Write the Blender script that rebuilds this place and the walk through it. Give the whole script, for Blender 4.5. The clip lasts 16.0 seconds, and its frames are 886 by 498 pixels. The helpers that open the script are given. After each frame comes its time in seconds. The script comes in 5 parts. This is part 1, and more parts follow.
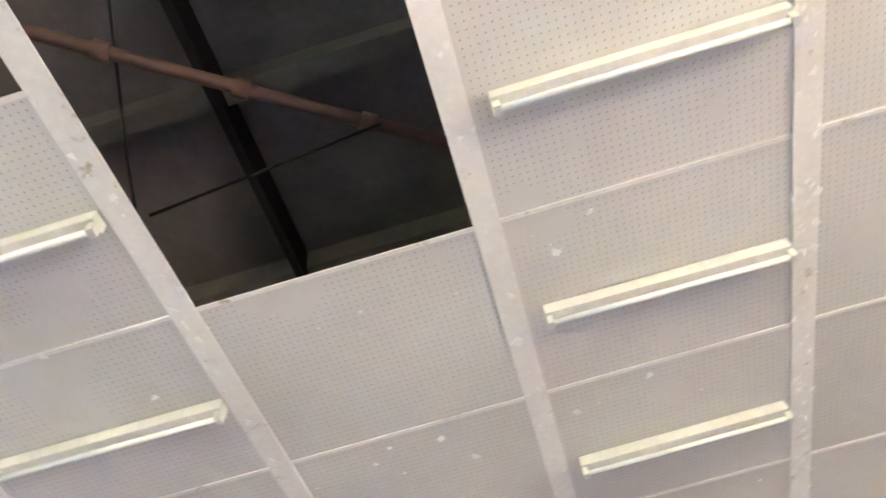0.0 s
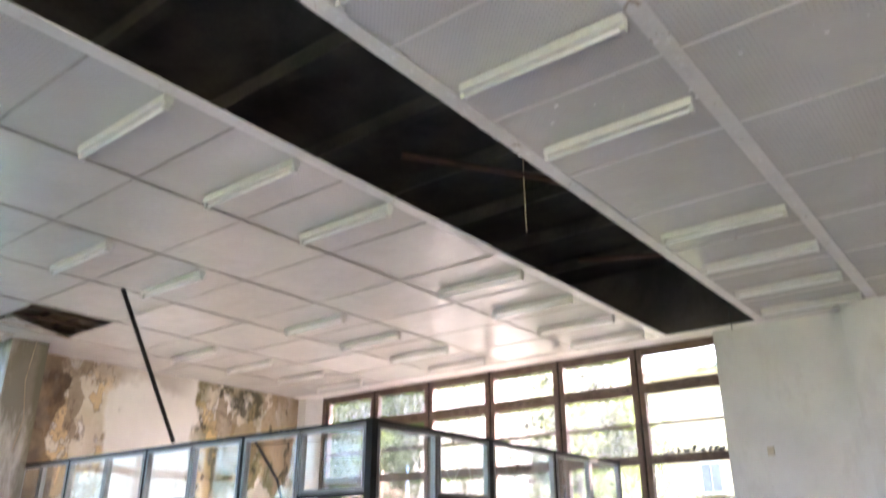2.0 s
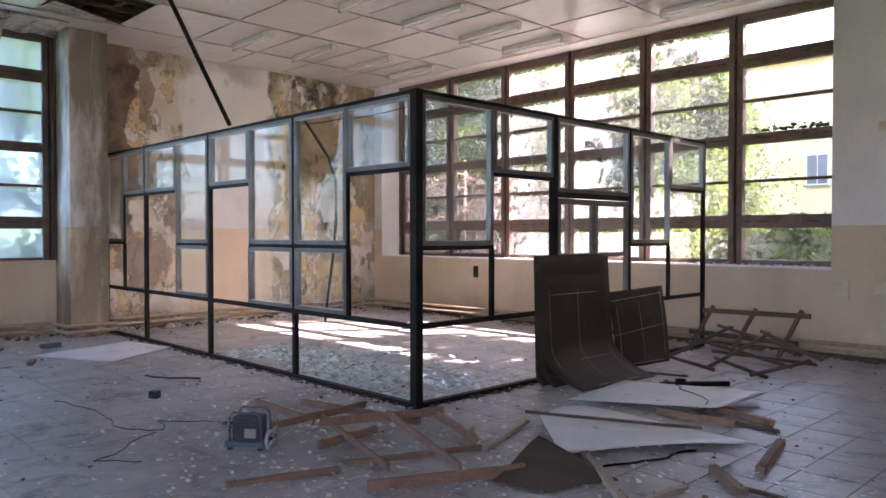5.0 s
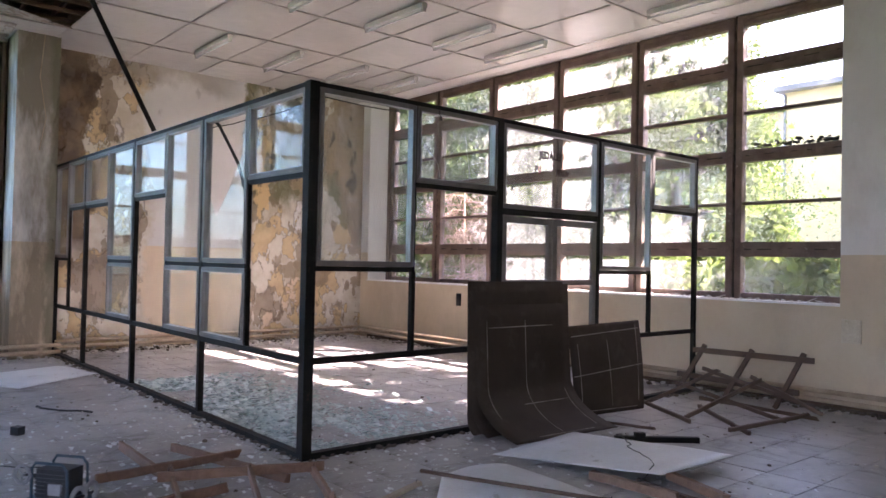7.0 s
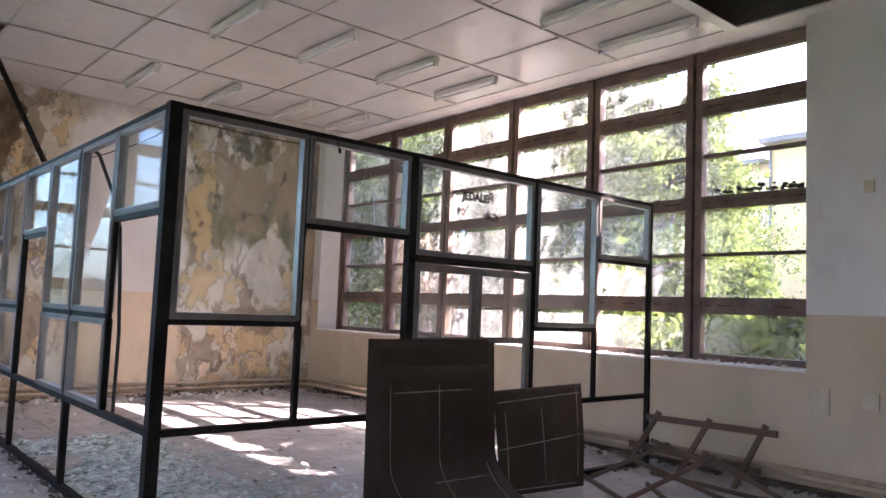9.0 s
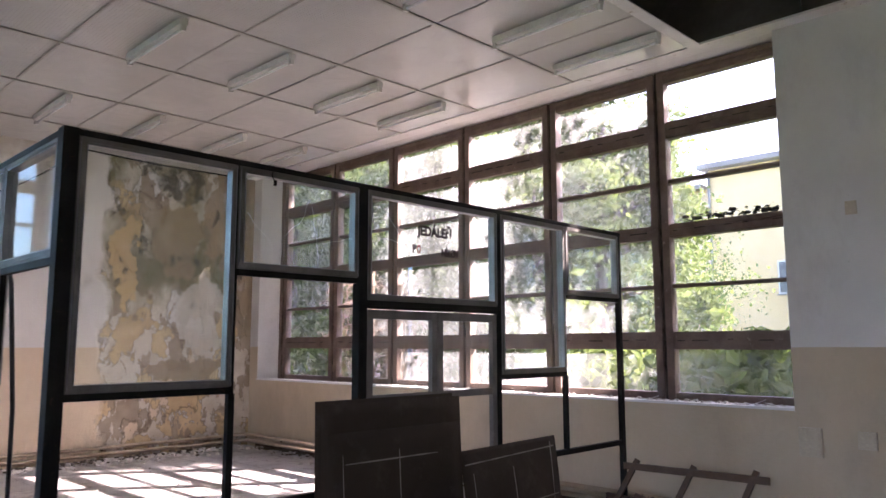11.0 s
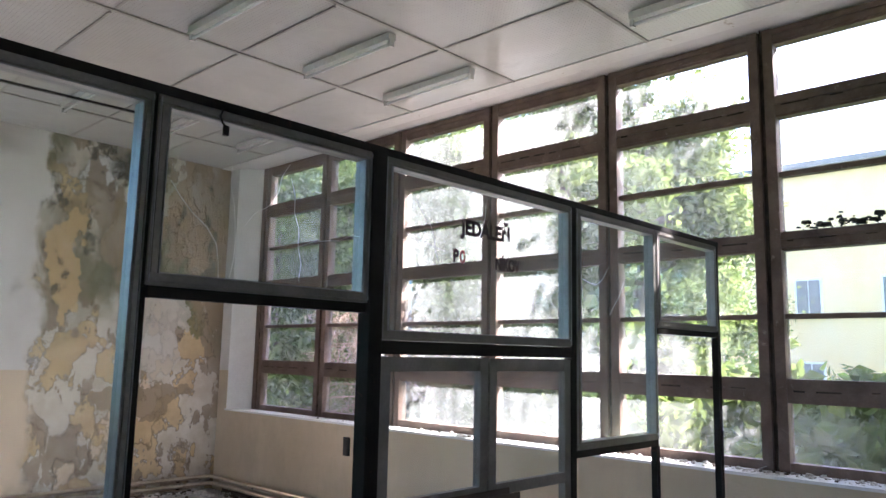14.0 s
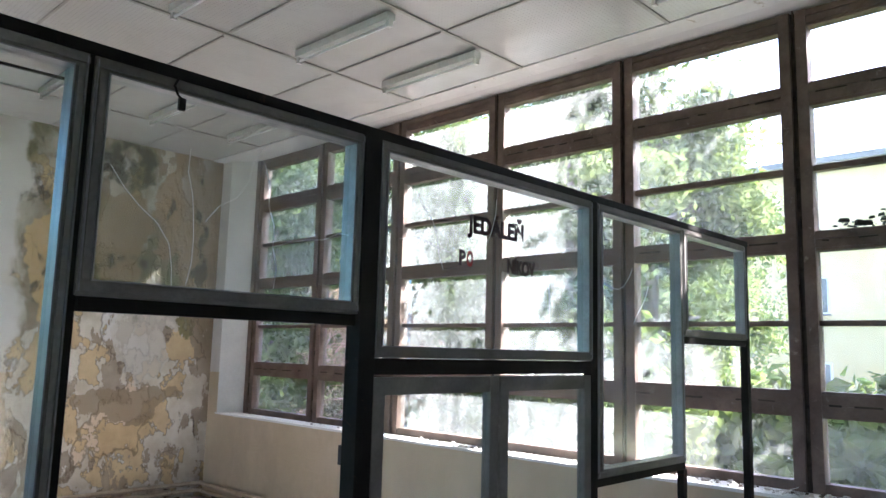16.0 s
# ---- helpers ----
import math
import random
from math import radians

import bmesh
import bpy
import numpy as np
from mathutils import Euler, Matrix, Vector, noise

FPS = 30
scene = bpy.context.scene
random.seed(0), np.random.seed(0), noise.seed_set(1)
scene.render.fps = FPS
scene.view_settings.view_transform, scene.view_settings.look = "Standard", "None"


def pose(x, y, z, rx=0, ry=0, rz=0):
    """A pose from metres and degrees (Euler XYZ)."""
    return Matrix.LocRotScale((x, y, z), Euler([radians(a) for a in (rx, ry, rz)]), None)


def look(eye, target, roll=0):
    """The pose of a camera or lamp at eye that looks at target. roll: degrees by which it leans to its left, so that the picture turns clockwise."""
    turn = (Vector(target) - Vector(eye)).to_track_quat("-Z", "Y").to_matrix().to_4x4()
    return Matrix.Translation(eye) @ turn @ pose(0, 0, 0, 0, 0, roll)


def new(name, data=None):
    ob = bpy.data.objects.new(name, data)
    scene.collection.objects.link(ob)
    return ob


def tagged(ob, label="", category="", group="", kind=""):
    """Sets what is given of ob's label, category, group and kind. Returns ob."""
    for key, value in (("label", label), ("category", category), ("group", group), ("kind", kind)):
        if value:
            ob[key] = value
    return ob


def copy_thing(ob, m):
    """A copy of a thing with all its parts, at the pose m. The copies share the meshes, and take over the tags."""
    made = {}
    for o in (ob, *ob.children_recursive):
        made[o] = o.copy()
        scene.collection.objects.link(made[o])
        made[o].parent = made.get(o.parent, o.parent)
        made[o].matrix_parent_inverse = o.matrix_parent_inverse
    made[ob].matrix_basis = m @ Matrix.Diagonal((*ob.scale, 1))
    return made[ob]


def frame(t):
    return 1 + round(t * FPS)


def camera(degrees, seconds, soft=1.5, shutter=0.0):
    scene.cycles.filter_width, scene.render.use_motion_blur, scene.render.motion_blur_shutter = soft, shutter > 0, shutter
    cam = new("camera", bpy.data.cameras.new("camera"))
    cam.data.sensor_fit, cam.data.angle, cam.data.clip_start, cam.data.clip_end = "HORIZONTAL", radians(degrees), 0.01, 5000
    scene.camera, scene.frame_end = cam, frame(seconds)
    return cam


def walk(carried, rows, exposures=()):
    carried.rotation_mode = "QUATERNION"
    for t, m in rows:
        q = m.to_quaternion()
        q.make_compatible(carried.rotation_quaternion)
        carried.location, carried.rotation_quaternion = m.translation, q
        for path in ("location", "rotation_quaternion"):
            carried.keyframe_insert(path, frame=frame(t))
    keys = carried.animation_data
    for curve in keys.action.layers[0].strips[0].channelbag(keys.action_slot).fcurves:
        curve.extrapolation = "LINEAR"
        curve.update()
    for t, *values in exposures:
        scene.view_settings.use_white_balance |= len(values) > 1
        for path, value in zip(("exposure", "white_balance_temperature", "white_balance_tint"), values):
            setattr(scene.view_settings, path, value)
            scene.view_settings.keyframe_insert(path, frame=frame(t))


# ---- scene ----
cam = camera(61.5, 16.0, shutter=0.4)
PATH = [
    (0, look((0.151, -0.022, 1.951), (0.03, 1.123, 3.586), -11.3)),
    (0.5, look((0.122, -0.035, 1.972), (-0.275, 1.114, 3.561), -9.4)),
    (1, look((0.118, 0.032, 1.894), (-0.611, 1.229, 3.321), -4.6)),
    (1.5, look((0.064, 0.081, 1.841), (-0.945, 1.4, 2.955), -1.1)),
    (2, look((0.012, 0.118, 1.781), (-1.136, 1.582, 2.514), -0.1)),
    (2.5, look((-0.041, 0.122, 1.707), (-1.292, 1.621, 2.144), -0.2)),
    (3, look((-0.081, 0.274, 1.636), (-1.623, 1.529, 1.853), -1.3)),
    (3.5, look((0.036, 0.295, 1.641), (-1.635, 1.393, 1.703), -0.4)),
    (4, look((0.02, 0.439, 1.638), (-1.561, 1.664, 1.664), -0.5)),
    (4.5, look((-0.087, 0.716, 1.611), (-1.566, 2.062, 1.61), 1.3)),
    (5, look((-0.167, 1.085, 1.606), (-1.603, 2.477, 1.569), -0.0)),
    (7.5, look((-0.193, 3.081, 1.547), (-1.718, 4.373, 1.602), 1.5)),
    (8, look((-0.325, 3.416, 1.555), (-1.788, 4.777, 1.641), 0.8)),
    (8.5, look((-0.383, 3.714, 1.596), (-1.85, 5.07, 1.696), 0.9)),
    (9, look((-0.362, 3.873, 1.64), (-1.87, 5.176, 1.801), 2.3)),
    (9.5, look((-0.409, 3.948, 1.643), (-1.891, 5.277, 1.839), 0.9)),
    (10, look((-0.424, 3.948, 1.659), (-1.876, 5.306, 1.882), -0.1)),
    (12.5, look((-2.410, 5.286, 1.956), (-3.756, 6.740, 2.228), 1.2)),
    (13, look((-2.618, 5.451, 1.992), (-3.978, 6.890, 2.272), 1.1)),
    (13.5, look((-2.723, 5.549, 2.016), (-4.090, 6.981, 2.297), 1.2)),
    (14, look((-2.798, 5.618, 2.033), (-4.169, 7.046, 2.314), 1.2)),
    (14.5, look((-2.890, 5.715, 2.050), (-4.264, 7.139, 2.337), 1.3)),
    (15, look((-3.021, 5.814, 2.089), (-4.387, 7.248, 2.367), 1.3)),
    (15.5, look((-3.119, 5.888, 2.108), (-4.481, 7.327, 2.384), 1.3)),
    (16, look((-3.163, 5.974, 2.125), (-4.536, 7.403, 2.395), 1.5)),
]
EXPOSURES = [(0.0, 5.35, 6900, 36), (1.0, 5.5, 6900, 36), (1.5, 5.3, 6700, 34), (2.0, 4.7, 6500, 33), (2.5, 4.0, 6400, 32), (3.0, 3.8, 6450, 34), (3.5, 3.6, 6650, 36), (4.5, 3.68, 6600, 36), (5.0, 3.7, 6500, 36), (7.5, 3.75, 6400, 35), (9.0, 3.6, 6350, 35), (10.0, 3.47, 6350, 36), (12.5, 3.38, 6100, 30), (16.0, 3.47, 5700, 17)]
walk(cam, PATH, EXPOSURES)

# ---- sky and sun ----
SUN_AZ, SUN_EL = 35.0, 42.0
world = bpy.data.worlds.new("sky")
scene.world = world
world.use_nodes = True
wn = world.node_tree
sky = wn.nodes.new("ShaderNodeTexSky")
sky.sky_type, sky.sun_disc = "NISHITA", False
sky.sun_elevation, sky.sun_rotation = radians(SUN_EL), radians(SUN_AZ)
sky.dust_density, sky.air_density = 3.0, 1.0
wn.links.new(sky.outputs[0], wn.nodes["Background"].inputs[0])
wn.nodes["Background"].inputs[1].default_value = 0.15
sun_data = bpy.data.lights.new("sun", "SUN")
sun_data.energy, sun_data.angle, sun_data.color = 4.8, radians(0.53), (1.0, 0.92, 0.8)
sun = new("sun", sun_data)
d = Vector((math.sin(radians(SUN_AZ)) * math.cos(radians(SUN_EL)), math.cos(radians(SUN_AZ)) * math.cos(radians(SUN_EL)), math.sin(radians(SUN_EL))))
sun.matrix_world = look(d * 40, (0, 0, 0))


# ---- helpers of this scene ----
def box(bm, x0, x1, y0, y1, z0, z1, mi=0):
    vs = [bm.verts.new((x, y, z)) for z in (z0, z1) for x, y in ((x0, y0), (x1, y0), (x1, y1), (x0, y1))]
    fs = [(3, 2, 1, 0), (4, 5, 6, 7), (0, 1, 5, 4), (1, 2, 6, 5), (2, 3, 7, 6), (3, 0, 4, 7)]
    for f in fs:
        bm.faces.new([vs[i] for i in f]).material_index = mi
    return vs


def bar(bm, p, q, w, h, up=(0, 0, 1), mi=0):
    """A square-cut bar from p to q, w wide and h high across."""
    p, q, up = Vector(p), Vector(q), Vector(up)
    d = (q - p).normalized()
    s = d.cross(up)
    if s.length < 1e-4:
        s = d.cross(Vector((1, 0, 0)))
    s.normalize()
    u = s.cross(d).normalized()
    vs = [bm.verts.new(c + s * a * w / 2 + u * b * h / 2) for c in (p, q) for a, b in ((-1, -1), (1, -1), (1, 1), (-1, 1))]
    for f in [(3, 2, 1, 0), (4, 5, 6, 7), (0, 1, 5, 4), (1, 2, 6, 5), (2, 3, 7, 6), (3, 0, 4, 7)]:
        bm.faces.new([vs[i] for i in f]).material_index = mi
    return vs


def tube(bm, pts, r, n=8, taper=None, mi=0):
    """A round tube through pts; taper: the radius at the end."""
    pts = [Vector(p) for p in pts]
    rings = []
    side = None
    for i, p in enumerate(pts):
        d = (pts[min(i + 1, len(pts) - 1)] - pts[max(i - 1, 0)]).normalized()
        if side is None or abs(side.dot(d)) > 0.95:
            side = d.orthogonal().normalized()
        side = (side - d * side.dot(d)).normalized()
        u = d.cross(side)
        rr = r if taper is None else r + (taper - r) * i / (len(pts) - 1)
        rings.append([bm.verts.new(p + (side * math.cos(a) + u * math.sin(a)) * rr) for a in (2 * math.pi * k / n for k in range(n))])
    for a, b in zip(rings, rings[1:]):
        for k in range(n):
            f = bm.faces.new((a[k], a[(k + 1) % n], b[(k + 1) % n], b[k]))
            f.smooth, f.material_index = True, mi
    for ring in (rings[0][::-1], rings[-1]):
        bm.faces.new(ring).material_index = mi
    return rings


def sheet(bm, fn, nx, ny, thick):
    """A thin sheet: fn(u, v) gives its upper face, thick its depth along the normal."""
    g = [[Vector(fn(i / nx, j / ny)) for j in range(ny + 1)] for i in range(nx + 1)]
    top, bot = [], []
    for i in range(nx + 1):
        rt, rb = [], []
        for j in range(ny + 1):
            a = g[min(i + 1, nx)][j] - g[max(i - 1, 0)][j]
            b = g[i][min(j + 1, ny)] - g[i][max(j - 1, 0)]
            n = a.cross(b).normalized()
            rt.append(bm.verts.new(g[i][j]))
            rb.append(bm.verts.new(g[i][j] - n * thick))
        top.append(rt), bot.append(rb)
    for i in range(nx):
        for j in range(ny):
            bm.faces.new((top[i][j], top[i + 1][j], top[i + 1][j + 1], top[i][j + 1])).smooth = True
            bm.faces.new((bot[i][j + 1], bot[i + 1][j + 1], bot[i + 1][j], bot[i][j])).smooth = True
    for j in range(ny):
        bm.faces.new((top[0][j + 1], bot[0][j + 1], bot[0][j], top[0][j]))
        bm.faces.new((top[nx][j], bot[nx][j], bot[nx][j + 1], top[nx][j + 1]))
    for i in range(nx):
        bm.faces.new((top[i][0], bot[i][0], bot[i + 1][0], top[i + 1][0]))
        bm.faces.new((top[i + 1][ny], bot[i + 1][ny], bot[i][ny], top[i][ny]))


def part(name, bm, material, parent=None, label="", bevel=0.0):
    """Links a bmesh as one mesh object, under parent if given."""
    if bevel:
        bmesh.ops.bevel(bm, geom=[e for e in bm.edges if e.is_manifold and e.calc_face_angle() > 0.6], offset=bevel, segments=1, affect="EDGES")
    me = bpy.data.meshes.new(name)
    bm.to_mesh(me)
    bm.free()
    for m in material if isinstance(material, (list, tuple)) else [material]:
        me.materials.append(m)
    ob = new(name, me)
    if parent is not None:
        ob.parent = parent
    if label:
        ob["label"] = label
    return ob


def thing(name, label, category="", group="", kind="", at=(0, 0, 0)):
    ob = new(name)
    ob.location = at
    ob.empty_display_size = 0.1
    return tagged(ob, label, category, group, kind)


def boxes(name, material, parent, *dims, label="", bevel=0.0):
    bm = bmesh.new()
    for dd in dims:
        box(bm, *dd)
    return part(name, bm, material, parent, label, bevel)


# ---- materials ----
class Nodes:
    """A small writer of node materials."""

    def __init__(self, name):
        self.m = bpy.data.materials.new(name)
        self.m.use_nodes = True
        self.t = self.m.node_tree
        self.b = self.t.nodes["Principled BSDF"]
        self.out = self.t.nodes["Material Output"]
        self.co = self.add("ShaderNodeTexCoord").outputs["Object"]

    def add(self, kind, **props):
        n = self.t.nodes.new(kind)
        for k, v in props.items():
            setattr(n, k, v)
        return n

    def link(self, a, b):
        self.t.links.new(a, b)

    def noise(self, scale, detail=4.0, rough=0.55, stretch=(1, 1, 1), warp=0.0):
        mp = self.add("ShaderNodeMapping")
        mp.inputs["Scale"].default_value = stretch
        self.link(self.co, mp.inputs[0])
        n = self.add("ShaderNodeTexNoise")
        n.inputs["Scale"].default_value, n.inputs["Detail"].default_value, n.inputs["Roughness"].default_value = scale, detail, rough
        n.inputs["Distortion"].default_value = warp
        self.link(mp.outputs[0], n.inputs["Vector"])
        return n.outputs[0]

    def ramp(self, fac, a, b, ca=(0, 0, 0), cb=(1, 1, 1)):
        r = self.add("ShaderNodeValToRGB")
        r.color_ramp.elements[0].position, r.color_ramp.elements[1].position = a, b
        r.color_ramp.elements[0].color, r.color_ramp.elements[1].color = (*ca, 1), (*cb, 1)
        self.link(fac, r.inputs[0])
        return r.outputs[0]

    def mix(self, fac, a, b, mode="MIX"):
        n = self.add("ShaderNodeMix", data_type="RGBA", blend_type=mode)
        for sock, v in ((n.inputs[0], fac), (n.inputs[6], a), (n.inputs[7], b)):
            if isinstance(v, bpy.types.NodeSocket):
                self.link(v, sock)
            elif isinstance(v, (tuple, list)):
                sock.default_value = (*v, 1)
            else:
                sock.default_value = v
        return n.outputs[2]

    def math(self, op, a, b=0.0, clamp=False):
        n = self.add("ShaderNodeMath", operation=op, use_clamp=clamp)
        for sock, v in zip(n.inputs, (a, b)):
            if isinstance(v, bpy.types.NodeSocket):
                self.link(v, sock)
            else:
                sock.default_value = v
        return n.outputs[0]

    def axes(self, vec=None):
        n = self.add("ShaderNodeSeparateXYZ")
        self.link(vec or self.co, n.inputs[0])
        return n.outputs

    def done(self, color=None, rough=0.6, metal=0.0, bump=None, strength=0.3, dist=0.01, spec=None):
        for sock, v in ((self.b.inputs["Base Color"], color), (self.b.inputs["Roughness"], rough)):
            if isinstance(v, bpy.types.NodeSocket):
                self.link(v, sock)
            elif isinstance(v, (tuple, list)):
                sock.default_value = (*v, 1)
            elif v is not None:
                sock.default_value = v
        self.b.inputs["Metallic"].default_value = metal
        if spec is not None:
            self.b.inputs["Specular IOR Level"].default_value = spec
        if bump is not None:
            bn = self.add("ShaderNodeBump")
            bn.inputs["Strength"].default_value, bn.inputs["Distance"].default_value = strength, dist
            self.link(bump, bn.inputs["Height"])
            self.link(bn.outputs[0], self.b.inputs["Normal"])
        return self.m


def worn(name, a, b, scale=3.0, fine=40.0, rough=0.6, metal=0.0, strength=0.25, spots=None, stretch=(1, 1, 1), lo=0.35, hi=0.65, spec=None):
    """Two tones at a large scale, grain at a fine one, and spots of a third colour."""
    n = Nodes(name)
    big, small = n.noise(scale, 5, 0.6, stretch, 0.4), n.noise(fine, 4, 0.6, stretch)
    c = n.mix(n.ramp(big, lo, hi), a, b)
    c = n.mix(0.25, c, n.mix(n.ramp(small, 0.3, 0.7), (0.3, 0.3, 0.3), (0.75, 0.75, 0.75)), "OVERLAY")
    if spots:
        c = n.mix(n.ramp(n.noise(scale * 3.1, 6, 0.7, stretch, 0.8), 0.62, 0.68), c, spots)
    r = n.math("ADD", rough - 0.08, n.math("MULTIPLY", small, 0.16))
    return n.done(c, r, metal, n.math("ADD", small, n.math("MULTIPLY", big, 0.6)), strength, 0.004, spec)


def wall_material(name, decay):
    """White lime wash above, ochre oil paint below 1.73 m; with decay the coats flake off and mould and damp show."""
    n = Nodes(name)
    x, y, z = n.axes()[0:3]
    line = n.math("ADD", z, n.math("MULTIPLY", n.noise(2.0), 0.02))
    dado = n.math("GREATER_THAN", 1.745, line)
    white = n.mix(n.ramp(n.noise(0.7, 6, 0.6), 0.3, 0.7), (0.70, 0.66, 0.63) if decay else (0.64, 0.62, 0.60), (0.82, 0.78, 0.75) if decay else (0.78, 0.76, 0.74))
    ochre = n.mix(n.ramp(n.noise(1.1, 6, 0.6), 0.3, 0.7), (0.68, 0.52, 0.36) if decay else (0.52, 0.42, 0.29), (0.76, 0.62, 0.46) if decay else (0.63, 0.52, 0.38))
    c = n.mix(dado, white, ochre)
    grime = n.ramp(n.noise(1.7, 8, 0.7, (1, 1, 0.45)), 0.5, 0.8)
    c = n.mix(n.math("MULTIPLY", grime, 0.2 if decay else 0.35), c, (0.25, 0.2, 0.15))
    scuff = n.ramp(n.noise(7.0, 6, 0.7), 0.70, 0.73)
    c = n.mix(n.math("MULTIPLY", scuff, 0.5), c, (0.22, 0.17, 0.12))
    height = n.noise(30, 5, 0.6)
    if not decay:
        return n.done(c, 0.75, 0, height, 0.6, 0.006)

    def wob(scale, k):
        return n.math("MULTIPLY", n.math("SUBTRACT", n.noise(scale, 8, 0.6), 0.5), k)

    def step(v, at, soft):
        return n.math("ADD", n.math("DIVIDE", n.math("SUBTRACT", v, at), soft), 0.5, True)

    def less(v, at, soft):
        return n.math("SUBTRACT", 1.0, step(v, at, soft), True)

    def times(*fs):
        r = fs[0]
        for f in fs[1:]:
            r = n.math("MULTIPLY", r, f, True)
        return r

    yy, zz = n.math("ADD", y, wob(1.3, 1.1)), n.math("ADD", z, wob(1.5, 1.2))

    def plate(cy, cz, ry, rz, soft=0.06):
        """A patch of fallen or soaked plaster with a ragged, crisp edge."""
        dy = n.math("DIVIDE", n.math("SUBTRACT", yy, cy), ry)
        dz = n.math("DIVIDE", n.math("SUBTRACT", zz, cz), rz)
        return less(n.math("ADD", n.math("MULTIPLY", dy, dy), n.math("MULTIPLY", dz, dz)), 1.0, soft)

    flaked = times(step(yy, 5.6, 0.1), less(yy, 7.15, 0.12))
    mould = times(step(yy, 8.95, 0.12), less(yy, 11.9, 0.12))
    apron = times(less(y, 4.98, 0.02), less(z, 1.21, 0.02), step(yy, 0.9, 0.3), less(yy, 4.15, 0.06))
    zone = n.math("MAXIMUM", n.math("MAXIMUM", flaked, mould), apron)
    p1, p2, p3 = n.noise(1.0, 8, 0.55, (1, 1, 0.75)), n.noise(2.1, 8, 0.58, (1, 1, 0.8)), n.noise(1.7, 9, 0.6, (1, 1.2, 0.7))
    cream = n.mix(n.ramp(n.noise(2.6, 6, 0.6), 0.4, 0.6), (0.60, 0.52, 0.41), (0.72, 0.66, 0.57))
    m_cream = times(step(p1, 0.44, 0.012), zone)
    c = n.mix(m_cream, c, cream)
    m_yellow = times(step(p2, 0.545, 0.012), zone, less(zz, 4.6, 0.4))
    c = n.mix(times(m_yellow, n.math("SUBTRACT", 1.0, apron, True), 0.85), c, n.mix(n.ramp(n.noise(4.0, 5), 0.35, 0.65), (0.56, 0.38, 0.19), (0.70, 0.52, 0.27)))
    m_tan = times(less(p3, 0.445, 0.012), zone)
    c = n.mix(times(m_tan, 0.9), c, n.mix(n.ramp(n.noise(3.0, 6), 0.35, 0.65), (0.28, 0.21, 0.145), (0.44, 0.35, 0.255)))
    # edges of the flaked coats
    rim = n.math("MAXIMUM", times(step(p1, 0.43, 0.012), less(p1, 0.446, 0.012)), times(step(p2, 0.535, 0.01), less(p2, 0.550, 0.01)))
    c = n.mix(times(rim, zone, 0.55), c, (0.13, 0.09, 0.055))
    # soaked brown strip beside the pier, grey-brown plates low down
    c = n.mix(times(step(y, 5.58, 0.02), less(yy, 6.22, 0.05), step(zz, 1.7, 0.5), 0.92), c, n.mix(n.ramp(n.noise(2.4, 7), 0.4, 0.6), (0.085, 0.052, 0.03), (0.22, 0.145, 0.08)))
    c = n.mix(times(plate(6.45, 1.15, 0.5, 0.45), 0.8), c, (0.33, 0.26, 0.20))
    c = n.mix(times(step(zz, 4.6, 0.25), step(y, 4.98, 0.02), less(yy, 8.6, 0.6), 0.5), c, (0.24, 0.18, 0.12))
    # mould in the corner: olive wash, tan plates, a black-green patch under the ceiling
    olive = times(n.ramp(n.noise(1.5, 8, 0.62, (1, 1, 0.55)), 0.40, 0.60), step(zz, 2.3, 0.9), mould)
    c = n.mix(times(olive, 0.88), c, (0.16, 0.15, 0.065))
    c = n.mix(times(plate(10.1, 3.55, 0.40, 0.62), 0.85), c, n.mix(n.ramp(n.noise(3.0, 6), 0.4, 0.6), (0.29, 0.215, 0.12), (0.36, 0.275, 0.165)))
    c = n.mix(times(plate(10.85, 4.0, 0.22, 0.75), 0.8), c, (0.37, 0.27, 0.165))
    c = n.mix(times(plate(11.0, 2.75, 0.20, 0.55, 0.2), 0.75), c, (0.13, 0.14, 0.055))
    c = n.mix(times(step(yy, 11.0, 0.1), step(zz, 2.4, 0.3), 0.75), c, (0.34, 0.255, 0.17))
    c = n.mix(times(plate(10.05, 4.55, 0.45, 0.34, 0.5), n.ramp(n.noise(3.0, 7, 0.6), 0.36, 0.5), 0.88), c, (0.045, 0.045, 0.02))
    c = n.mix(times(plate(10.35, 1.33, 0.70, 0.24), 0.8), c, (0.34, 0.255, 0.16))
    c = n.mix(times(plate(9.25, 3.1, 0.16, 0.9), 0.8), c, (0.68, 0.47, 0.22))
    c = n.mix(times(plate(10.6, 2.3, 0.35, 0.65), 0.7), c, (0.66, 0.61, 0.54))
    specks = times(n.ramp(n.noise(3.4, 9, 0.65, (1, 1, 0.7)), 0.57, 0.63), n.math("MAXIMUM", times(mould, step(zz, 2.5, 0.3)), times(apron, 0.5)))
    c = n.mix(times(specks, 0.85), c, (0.06, 0.055, 0.035))
    # the apron under the west window: dark soaked band below the sill
    band = times(apron, step(n.math("ADD", z, wob(1.8, 0.9)), 0.86, 0.10))
    c = n.mix(times(band, 0.75), c, n.mix(n.ramp(n.noise(2.2, 7), 0.38, 0.6), (0.10, 0.08, 0.05), (0.24, 0.19, 0.135)))
    c = n.mix(times(apron, plate(3.55, 0.85, 0.62, 0.55), 0.75), c, (0.20, 0.145, 0.09))
